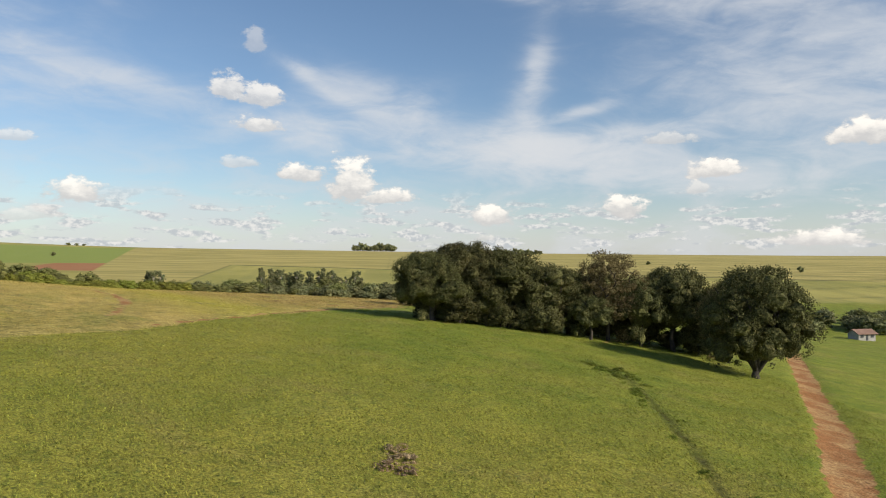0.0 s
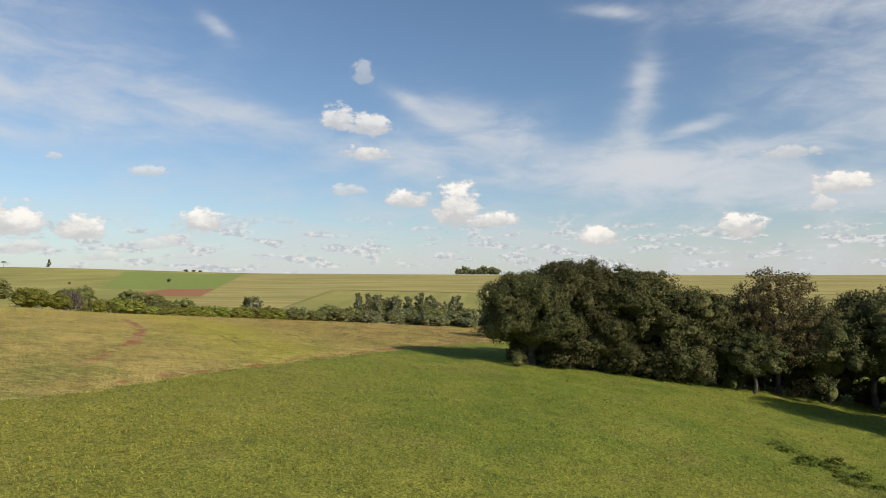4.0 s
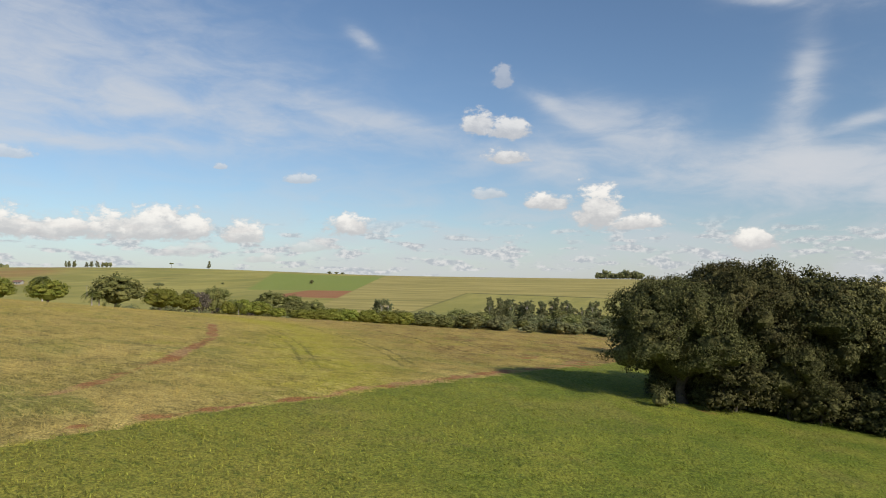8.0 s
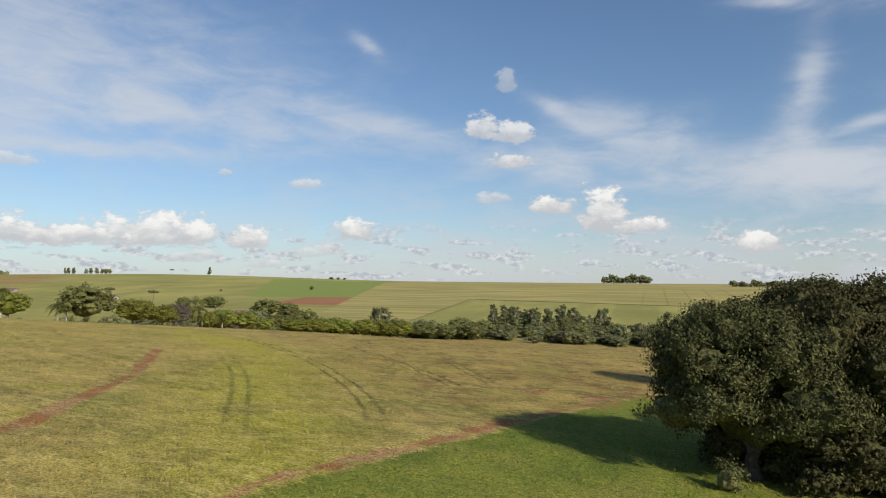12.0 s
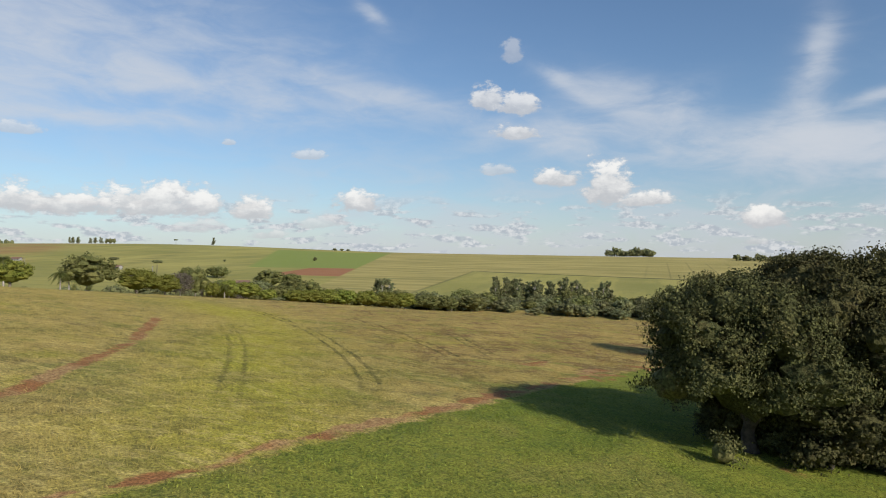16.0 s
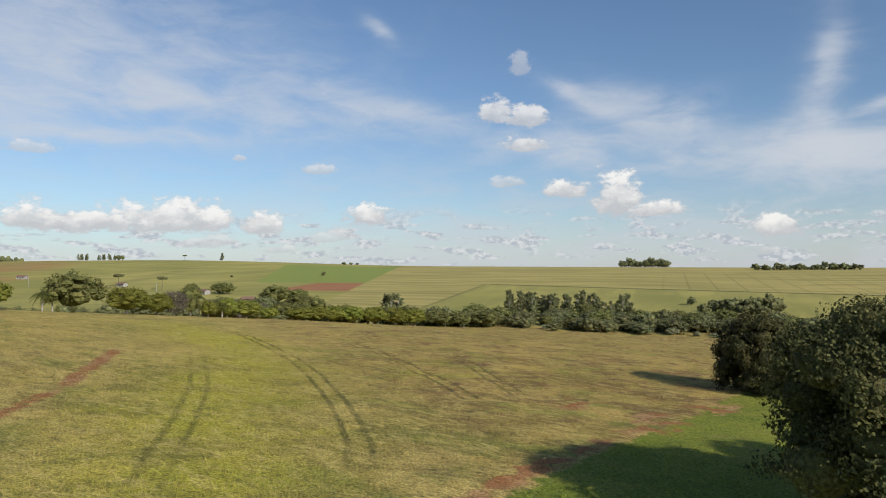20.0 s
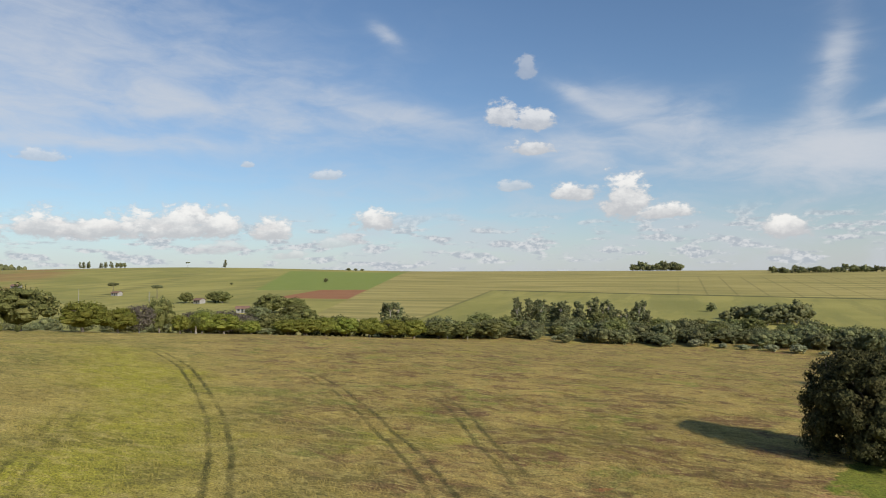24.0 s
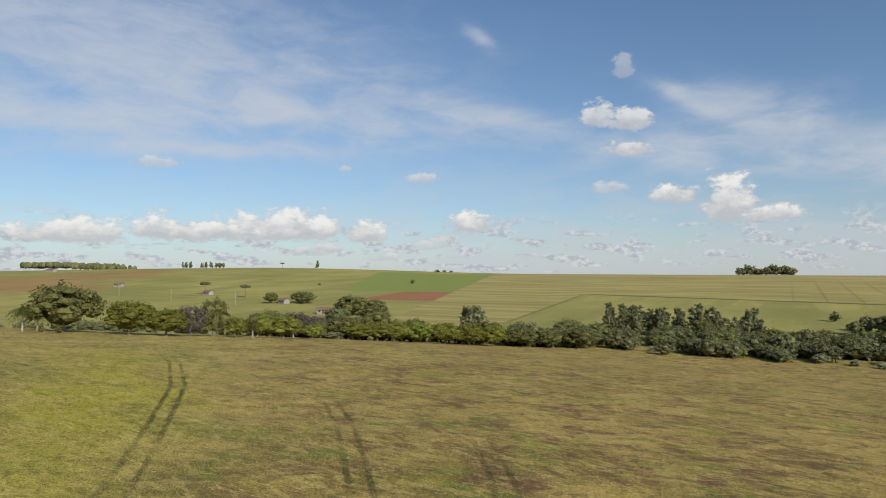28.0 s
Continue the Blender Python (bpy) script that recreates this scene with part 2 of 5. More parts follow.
heap_colour = blend(wt, heap_shade, (6.3, 6.35, 6.5), (10.9, 10.6, 10.1))
colour = blend(wt, calc(wt, "MULTIPLY", heap_mask, 0.9), colour, heap_colour)
back = wt.nodes.new("ShaderNodeBackground")
back.inputs["Strength"].default_value = 0.09
wire(wt, colour, back, "Color")
wout = wt.nodes.new("ShaderNodeOutputWorld")
wire(wt, back.outputs[0], wout, "Surface")
world.cycles.sampling_method, world.cycles.sample_map_resolution = "MANUAL", 1024

sun = new("sun", bpy.data.lights.new("sun", "SUN"))
sun.data.energy, sun.data.angle, sun.data.color = 4.9, radians(0.55), (1.0, 0.93, 0.82)
sun.matrix_world = look(tuple(SUN_DIR * 400), (0, 0, 0))

# ---- lie of the land ----
QUAD = [8.568, -0.1085, 0.0009601, -0.0002116, 0.0002136, -0.0001461]
SWELL = [-0.56, -1.23, -0.34, 0.74, -0.04, 0.07, 0.48, 0.38, 0.59, 1.19, 0.53, 1.08, -0.32, 1.23, 1.67, -1.16, 0.9, -0.11,
         -1.94, 0.77, -1.36, 0.72, 0.57, -0.99, -0.74, 1.72, 0.75, 1.19, -0.45, 0.03, -1.4, -2.76, -0.33, -0.68, -0.69, -0.09]


def smax(a, b, k):
    return np.maximum(a, b) + k * np.log1p(np.exp(-np.abs(a - b) / k))


def step(v, lo, hi):
    s = np.clip((v - lo) / (hi - lo), 0, 1)
    return s * s * (3 - 2 * s)


def spur(x, y):
    x, y = 300 * np.tanh(x / 300), 150 + 260 * np.tanh((y - 150) / 260)
    z = QUAD[0] + QUAD[1] * x + QUAD[2] * y + QUAD[3] * x * x + QUAD[4] * x * y + QUAD[5] * y * y
    for i, amount in enumerate(SWELL):
        z = z + amount * np.exp(-((x + 190 - 50 * (i // 6)) ** 2 + (y - 20 - 50 * (i % 6)) ** 2) / 2888)
    return z


def hillside(x, y):
    z = 12.8 - 11.06 * np.tanh((x + 277) / 700) + .0552 * (y - 553) - .00013 * np.clip(y - 760, 0, None) ** 2
    z = z + 9 * step(-x, 350, 850)
    return smax(z, 14 - 90 * np.exp(-(np.clip(y, 0, None) / 900) ** 4), 5)


def height(x, y):
    return smax(spur(x, y), hillside(x, y), 1.5)


def ground_z(x, y):
    return float(height(np.array([float(x)]), np.array([float(y)]))[0])


def wave(x, y, size, seed):
    """Smooth value noise between -1 and 1, of that size in metres."""
    rng = np.random.RandomState(seed)
    out, amp, total = np.zeros_like(x), 1.0, 0.0
    for octave in range(4):
        a = rng.uniform(0, 2 * math.pi, 7)
        p = rng.uniform(0, 2 * math.pi, 7)
        k = 2 * math.pi / size * 2 ** octave * rng.uniform(0.6, 1.4, 7)
        for j in range(7):
            out += amp * np.sin(k[j] * (x * math.cos(a[j]) + y * math.sin(a[j])) + p[j]) / 7 ** 0.5
        total += amp
        amp *= 0.55
    return out / total


def away(x, y, line):
    """Distance to a line of points."""
    best = np.full(x.shape, 1e9)
    for (ax, ay), (bx, by) in zip(line, line[1:]):
        dx, dy = bx - ax, by - ay
        s = np.clip(((x - ax) * dx + (y - ay) * dy) / (dx * dx + dy * dy), 0, 1)
        best = np.minimum(best, np.hypot(x - ax - s * dx, y - ay - s * dy))
    return best


MARGIN = [(-110, -20), (-60, 20), (-32, 51), (-27, 58), (-24.3, 67), (-22.5, 73), (-21.2, 77.3), (-19.9, 83.1), (-18.3, 89.8), (-16.2, 97.7),
          (-14.9, 105), (-13.7, 110.5), (-12.2, 116), (-9.8, 125), (-7.4, 137), (-3.5, 148), (2, 160), (14, 190), (36, 250), (62, 330)]
FARM_ROAD = [(2, 0), (21.9, 36), (27.0, 46.8), (32.4, 57), (41.0, 75.8), (52.5, 100), (59.3, 115), (75, 150), (100, 200)]
FOOTPATH = [(-22, 38), (-31, 62), (-33, 71), (-37.6, 83.5), (-47, 100), (-60.6, 117.3), (-74, 133), (-92, 150), (-130, 167)]
TRACK_A = [(-28.8, 89.0), (-31.5, 92.8), (-36.5, 100.0), (-43.6, 109.3), (-53, 120), (-69, 136.3), (-102, 168)]
TRACK_B = [(-24.0, 97.5), (-25.7, 100.8), (-28.6, 105.0), (-33.4, 111.4), (-40.4, 120.2), (-48.2, 129.0), (-57.4, 138.0), (-72, 151.8), (-90, 166), (-119, 184)]
TRACK_C = [(-26.5, 120.0), (-28.8, 123.4), (-32.2, 127.8), (-36.6, 133.2), (-42.8, 140.6), (-50.8, 149.8), (-62, 161), (-78, 174)]
TRACK_D = [(-22.6, 122.5), (-25.6, 128.2), (-28.4, 132.4), (-31.4, 137.9), (-35.0, 144.2), (-39.7, 151.2), (-46, 160)]
GULLY = [(15.5, 73), (17.5, 65.5), (16.9, 56), (16.3, 51), (15, 40.7), (13.8, 33), (12, 22)]


def margin_x(y):
    return np.interp(y, [p[1] for p in MARGIN], [p[0] for p in MARGIN])


def beside(x, y, line):
    """Signed sideways distance to a line of points, which goes on straight past its ends."""
    best, out = np.full(x.shape, 1e9), np.zeros(x.shape)
    for (ax, ay), (bx, by) in zip(line, line[1:]):
        dx, dy = bx - ax, by - ay
        ln = math.hypot(dx, dy)
        s = np.clip(((x - ax) * dx + (y - ay) * dy) / ln ** 2, 0, 1)
        d = np.hypot(x - ax - s * dx, y - ay - s * dy)
        out = np.where(d < best, ((y - ay) * dx - (x - ax) * dy) / ln, out)
        best = np.minimum(d, best)
    return np.clip(out, -50, 50)


TRACKS = (TRACK_A, TRACK_B, TRACK_C, TRACK_D)


def tracks(x, y):
    return [beside(x, y, l) for l in TRACKS]


def zones(x, y):
    """What grows where: brown seeding grass, bare soil, pressed ruts and lush strips, each 0 to 1."""
    n1, n2, n3 = wave(x, y, 26, 11), wave(x, y, 7, 12), wave(x, y, 2.6, 13)
    side = x - margin_x(y) + 0.6 * n3 + 0.5 * n2
    road = away(x, y, FARM_ROAD)
    brown = step((x + 47) * 0.72 + (y - 118) * 0.69 + 7 * n1 + 3 * n2, 2, 22)
    strip = np.exp(-((side + 0.75) / 0.8) ** 4) * step(y, 50, 68) * step(y, 132, 118) * (0.62 + 0.35 * n2 + 0.25 * n3)
    path = np.exp(-(away(x, y, FOOTPATH) / 0.75) ** 2) * (0.85 + 0.4 * n2) * step(y, 126, 110) * (0.25 + 0.75 * step(y, 62, 74))
    path += 0.40 * np.exp(-(away(x, y, FOOTPATH) / 0.8) ** 2) * step(y, 108, 122) * step(y, 175, 150)
    patch = 1.4 * np.exp(-((x + 19.0) / 1.5) ** 2 - ((y - 123.5) / 3.6) ** 2) + 1.4 * np.exp(-((x + 12.4) / 2.2) ** 2 - ((y - 119.5) / 4.6) ** 2) + 1.2 * np.exp(-((x + 9.4) / 1.6) ** 2 - ((y - 129) / 4.0) ** 2)
    patch += 0.9 * np.exp(-((x + 6.8) / 1.6) ** 2 - ((y - 131) / 4.0) ** 2)
    patch = np.clip(patch * (0.6 + 0.6 * n2 + 0.7 * n3), 0, 1)
    bare = 0.60 * np.exp(-((x + 1.6) / 1.1) ** 2 - ((y - 31.5) / 4.0) ** 2) * (0.8 + 0.5 * n3)
    under = 0.5 * np.exp(-((y - (93.5 + 0.02 * (x - 8) ** 2)) / 1.6) ** 2) * step(x, -3, 1) * step(x, 40, 30) * (0.5 + 0.6 * n2)
    way = step(road + 0.3 * n3, 1.6, 1.05)
    crown = np.exp(-(road / 0.38) ** 2) * (0.35 + 0.35 * n2)
    soil = np.clip(np.maximum.reduce([strip, path, patch, bare, under, way * (1 - 0.55 * np.clip(crown, 0, 1))]), 0, 1)
    rut = np.zeros_like(x)
    for line, much, until in ((TRACK_A, 0.6, 124), (TRACK_B, 1.0, 172), (TRACK_C, 0.9, 160), (TRACK_D, 0.85, 156)):
        rut = np.maximum(rut, much * np.exp(-(away(x, y, line) / 1.6) ** 4) * step(y, until + 8, until - 12))
    rut = np.clip(rut * (0.72 + 0.5 * n2 + 0.3 * n1), 0, 1)
    lush = 0.95 * np.exp(-((away(x, y, [(-22, 80), (-30, 92), (-38, 105), (-47, 118), (-58, 132), (-75, 147), (-100, 166)])) / 6.2) ** 2) * (0.9 + 0.35 * n1)
    lush = np.clip(lush + 0.5 * step(n1 + 0.6 * n2, 0.55, 1.1), 0, 1)
    lush = np.where(side > 0, step(y + 12 * n1 + 5 * n2 + 1.3 * np.clip(x, -10, 30), 82, 34), lush)
    return brown, soil, rut, lush


def lines(x, y):
    """Distances in metres to the tyre tracks, the footpath, the gully and, with a sign, to the crop's margin."""
    track = np.minimum.reduce([away(x, y, l) for l in TRACKS])
    side = x - margin_x(y)
    return np.minimum(track, 50), np.minimum(away(x, y, FOOTPATH), 50), np.minimum(away(x, y, GULLY), 50), np.clip(side, -50, 50)


def parcels(x, y):
    """Hedges and ditches of the far hillside, and its stretch of red soil."""
    line = 0.7 * np.exp(-(away(x, y, [(-435, 453), (-597, 746)]) / 3.5) ** 2)
    line = np.maximum(line, 0.6 * np.exp(-(away(x, y, [(-719, 539), (-811, 663)]) / 4.0) ** 2))
    for k in range(6):
        right = 330 + 42 * k
        line = np.maximum(line, 0.55 * np.exp(-((y - right - 0.28 * (x - 200) - 8 * np.sin(x / 60 + k)) / 2.5) ** 2) * step(x, 60, 110))
    red = 0.55 * step(away(x, y, [(-640, 470), (-700, 520), (-900, 760)]), 95, 55) * step(wave(x, y, 260, 5), -0.5, 0.1)
    return red, line


def spread(parts):
    out = [parts[0][0]]
    for lo, hi, gap in parts:
        out += list(np.linspace(out[-1], hi, max(2, int(round((hi - out[-1]) / gap)) + 1))[1:])
    return np.array(out)


def reach(start, stop, gap, grow):
    out = [start]
    while abs(out[-1] - start) < abs(stop - start):
        out.append(out[-1] + math.copysign(gap, stop - start))
        gap *= grow
    return out[1:]


def colour_attribute(mesh, name, channels):
    a = mesh.color_attributes.new(name, "FLOAT_COLOR", "POINT")
    data = np.ones((len(mesh.vertices), 4), np.float32)
    for i, c in enumerate(channels):
        data[:, i] = c
    a.data.foreach_set("color", data.ravel())


def mesh_of(name, verts, faces, smooth=False):
    """A mesh from arrays of corners and of equal-sided faces."""
    verts, faces = np.asarray(verts, np.float32), np.asarray(faces, np.int32)
    m = bpy.data.meshes.new(name)
    m.vertices.add(len(verts))
    m.vertices.foreach_set("co", verts.ravel())
    n, k = faces.shape
    m.loops.add(n * k)
    m.loops.foreach_set("vertex_index", faces.ravel())
    m.polygons.add(n)
    m.polygons.foreach_set("loop_start", np.arange(n, dtype=np.int32) * k)
    m.polygons.foreach_set("loop_total", np.full(n, k, np.int32))
    m.polygons.foreach_set("use_smooth", np.full(n, smooth))
    m.update(calc_edges=True)
    return m


def build_ground():
    xs = spread([(-112, 62, 0.75)])
    xs = np.concatenate([reach(-112, -900, 1.0, 1.03)[::-1], xs, reach(62, 420, 1.2, 1.03)])
    xs = np.concatenate([reach(xs[0], -4700, 12, 1.13)[::-1], xs, reach(xs[-1], 4700, 12, 1.13)])
    ys = spread([(12, 205, 0.75)])
    ys = np.concatenate([reach(12, -600, 3, 1.2)[::-1], ys, reach(205, 960, 1.0, 1.03)])
    ys = np.concatenate([ys, reach(ys[-1], 4700, 16, 1.13)])
    gx, gy = np.meshgrid(xs, ys)
    x, y = gx.ravel(), gy.ravel()
    z = height(x, y)
    brown, soil, rut, lush = zones(x, y)
    near = step(np.hypot(x + 25, y - 100), 420, 180)
    sunken = np.max([np.exp(-((np.abs(k) - 0.6) / 0.3) ** 2) for k in tracks(x, y)], axis=0) * rut
    z = z - near * (0.10 * soil + 0.16 * sunken + 0.2 * np.exp(-(away(x, y, GULLY) / 0.5) ** 2)) + near * (0.06 * wave(x, y, 3.0, 31) + 0.12 * wave(x, y, 14, 32))
    road = away(x, y, FARM_ROAD)
    z = z - 0.16 * step(road, 2.0, 1.3) * near
    nx, ny = len(xs), len(ys)
    idx = np.arange(nx * ny).reshape(ny, nx)
    faces = np.stack([idx[:-1, :-1], idx[:-1, 1:], idx[1:, 1:], idx[1:, :-1]], -1).reshape(-1, 4)
    m = mesh_of("ground", np.stack([x, y, z], -1), faces, True)
    colour_attribute(m, "zones", (brown, soil, rut, lush))
    colour_attribute(m, "lines", lines(x, y))
    colour_attribute(m, "tracks", tracks(x, y))
    colour_attribute(m, "parcels", parcels(x, y))
    brook = 345 + np.clip(0.9 * np.minimum(0, x + 96), -150, 0)
    colour_attribute(m, "beyond", [step(y - brook + 6 * wave(x, y, 40, 9), -8, 8)] * 3)
    return m

# ---- materials ----
def material(name):
    m = bpy.data.materials.new(name)
    m.use_nodes = True
    m.node_tree.nodes.clear()
    t = m.node_tree
    out = t.nodes.new("ShaderNodeOutputMaterial")
    b = t.nodes.new("ShaderNodeBsdfPrincipled")
    t.links.new(b.outputs[0], out.inputs["Surface"])
    return m, t, b, out


def attach(t, slot, v):
    if isinstance(v, (tuple, list)):
        slot.default_value = (*v[:3], 1)
    elif isinstance(v, (int, float)):
        slot.default_value = v
    else:
        t.links.new(v, slot)


def world_place(t):
    return t.nodes.new("ShaderNodeNewGeometry").outputs["Position"]


def stretched(t, vec, sx, sy, sz, turn=0.0):
    n = t.nodes.new("ShaderNodeMapping")
    n.inputs["Scale"].default_value = (sx, sy, sz)
    n.inputs["Rotation"].default_value = (0, 0, radians(turn))
    t.links.new(vec, n.inputs["Vector"])
    return n.outputs[0]


def attribute(t, name):
    a = t.nodes.new("ShaderNodeAttribute")
    a.attribute_name = name
    s = t.nodes.new("ShaderNodeSeparateColor")
    t.links.new(a.outputs["Color"], s.inputs[0])
    return s.outputs[0], s.outputs[1], s.outputs[2], a.outputs["Alpha"]


def bumped(t, b, fac, strength, distance):
    n = t.nodes.new("ShaderNodeBump")
    n.inputs["Strength"].default_value, n.inputs["Distance"].default_value = strength, distance
    t.links.new(fac, n.inputs["Height"])
    t.links.new(n.outputs[0], b.inputs["Normal"])


def pulse(t, v, at, wide):
    """1 where v is near the value, falling to 0 at that width."""
    return ramp01(t, calc(t, "ABSOLUTE", calc(t, "SUBTRACT", v, at)), wide, wide * 0.25)


def near_colour(t, pos):
    """Crop, dry grass and soil colours, blended by the zones and the distances to tracks and margins, with grass shade
    painted into the ruts.
    """
    brown, soil, rut, lush = attribute(t, "zones")
    track, path, gully, side = attribute(t, "lines")
    big, mid, fine = noise_of(t, pos, 0.045, 4), noise_of(t, pos, 0.22, 5, 0.6), noise_of(t, pos, 3.2, 5, 0.75)
    clump = noise_of(t, pos, 0.9, 5, 0.7)
    drift = noise_of(t, stretched(t, pos, 0.10, 0.035, 0.1, 38), 1.0, 5, 0.62, 0.6)
    streak = noise_of(t, stretched(t, pos, 0.20, 0.26, 0.2, -20), 1.0, 5, 0.66, 0.8)
    tint = noise_of(t, stretched(t, pos, 0.14, 0.17, 0.2, 35), 1.0, 5, 0.62, 0.8)
    grain = noise_of(t, pos, 8.0, 4, 0.7)
    laid = noise_of(t, stretched(t, pos, 0.62, 1.35, 1.0, 50), 1.0, 5, 0.66, 0.9)
    c_green = blend(t, ramp01(t, mid, 0.36, 0.66), (0.148, 0.186, 0.024), (0.222, 0.236, 0.034))
    ripe = calc(t, "ADD", calc(t, "MULTIPLY", ramp01(t, big, 0.40, 0.66), 0.35), calc(t, "MULTIPLY", lush, 0.5))
    c_green = blend(t, calc(t, "MULTIPLY", ripe, 0.9), c_green, (0.285, 0.250, 0.046))
    c_green = blend(t, calc(t, "MULTIPLY", ramp01(t, tint, 0.52, 0.66), 0.35), c_green, (0.265, 0.215, 0.064))
    c_green = blend(t, calc(t, "MULTIPLY", ramp01(t, clump, 0.48, 0.70), 0.38), c_green, (0.075, 0.122, 0.018))
    c_green = blend(t, calc(t, "MULTIPLY", ramp01(t, fine, 0.50, 0.64), 0.6), c_green, (0.062, 0.098, 0.016))
    c_left = blend(t, ramp01(t, drift, 0.34, 0.62), (0.290, 0.236, 0.060), (0.47, 0.350, 0.110))
    c_left = blend(t, calc(t, "MULTIPLY", ramp01(t, tint, 0.48, 0.64), 0.6), c_left, (0.148, 0.178, 0.038))
    c_left = blend(t, calc(t, "MULTIPLY", ramp01(t, streak, 0.56, 0.68), 0.5), c_left, (0.175, 0.125, 0.060))
    c_right = blend(t, ramp01(t, drift, 0.34, 0.62), (0.275, 0.205, 0.054), (0.46, 0.325, 0.100))
    c_right = blend(t, calc(t, "MULTIPLY", ramp01(t, tint, 0.54, 0.64), 0.8), c_right, (0.205, 0.240, 0.042))
    c_right = blend(t, calc(t, "MULTIPLY", ramp01(t, calc(t, "ADD", streak, calc(t, "MULTIPLY", calc(t, "SUBTRACT", clump, 0.5), 0.16)), 0.46, 0.62), 0.92), c_right, (0.185, 0.094, 0.050))
    c_dry = blend(t, brown, c_left, c_right)
    c_dry = blend(t, calc(t, "MULTIPLY", lush, 0.88), c_dry, (0.395, 0.365, 0.040))
    c_dry = blend(t, calc(t, "MULTIPLY", ramp01(t, mid, 0.50, 0.60), 0.42), c_dry, (0.165, 0.138, 0.042))
    c_dry = blend(t, calc(t, "MULTIPLY", ramp01(t, clump, 0.48, 0.68), 0.42), c_dry, (0.115, 0.102, 0.030))
    c_dry = blend(t, calc(t, "MULTIPLY", ramp01(t, fine, 0.48, 0.64), 0.55), c_dry, (0.095, 0.084, 0.026))
    c_dry = blend(t, calc(t, "MULTIPLY", ramp01(t, laid, 0.48, 0.62), 0.58), c_dry, (0.52, 0.41, 0.135))
    c_dry = blend(t, calc(t, "MULTIPLY", ramp01(t, laid, 0.46, 0.32), 0.40), c_dry, (0.120, 0.110, 0.036))
    edge = calc(t, "ADD", side, calc(t, "MULTIPLY", calc(t, "SUBTRACT", clump, 0.5), 2.2))
    c = blend(t, ramp01(t, edge, -0.15, 0.25), c_dry, c_green)
    # shade of the tall grass, painted as dark colour into the tyre ruts
    sunken = 0.0
    for off in attribute(t, "tracks"):
        sunken = calc(t, "MAXIMUM", sunken, pulse(t, calc(t, "ADD", calc(t, "ABSOLUTE", off), calc(t, "MULTIPLY", calc(t, "SUBTRACT", clump, 0.5), 0.25)), 0.62, 0.31))
    sunken = calc(t, "MULTIPLY", sunken, calc(t, "MULTIPLY", rut, 0.78))
    # the sunken gully takes the same dark colour
    sunken = calc(t, "MAXIMUM", sunken, calc(t, "MULTIPLY", ramp01(t, calc(t, "ADD", gully, clump), 1.15, 0.5), 0.8))
    c = blend(t, sunken, c, (0.055, 0.056, 0.018))
    c_soil = blend(t, ramp01(t, mid, 0.42, 0.58), (0.42, 0.265, 0.115), (0.31, 0.142, 0.055))
    c_soil = blend(t, calc(t, "MULTIPLY", ramp01(t, fine, 0.42, 0.66), 0.7), c_soil, (0.21, 0.098, 0.038))
    cover = calc(t, "SUBTRACT", calc(t, "MULTIPLY", soil, 1.6), calc(t, "ADD", calc(t, "MULTIPLY", fine, 0.7), calc(t, "MULTIPLY", clump, 0.5)))
    c = blend(t, ramp01(t, cover, 0.0, 0.42), c, c_soil)
    hsv = t.nodes.new("ShaderNodeHueSaturation")
    t.links.new(c, hsv.inputs["Color"])
    t.links.new(calc(t, "ADD", 0.60, calc(t, "MULTIPLY", ramp01(t, grain, 0.32, 0.66), 0.85)), hsv.inputs["Value"])
    return hsv.outputs[0], fine, mid


def slanted(t, x, y, kx, ky, c):
    """kx * x + ky * y + c"""
    return calc(t, "ADD", calc(t, "ADD", calc(t, "MULTIPLY", x, kx), calc(t, "MULTIPLY", y, ky)), c)


def both(t, *masks):
    out = masks[0]
    for m in masks[1:]:
        out = calc(t, "MULTIPLY", out, m)
    return out


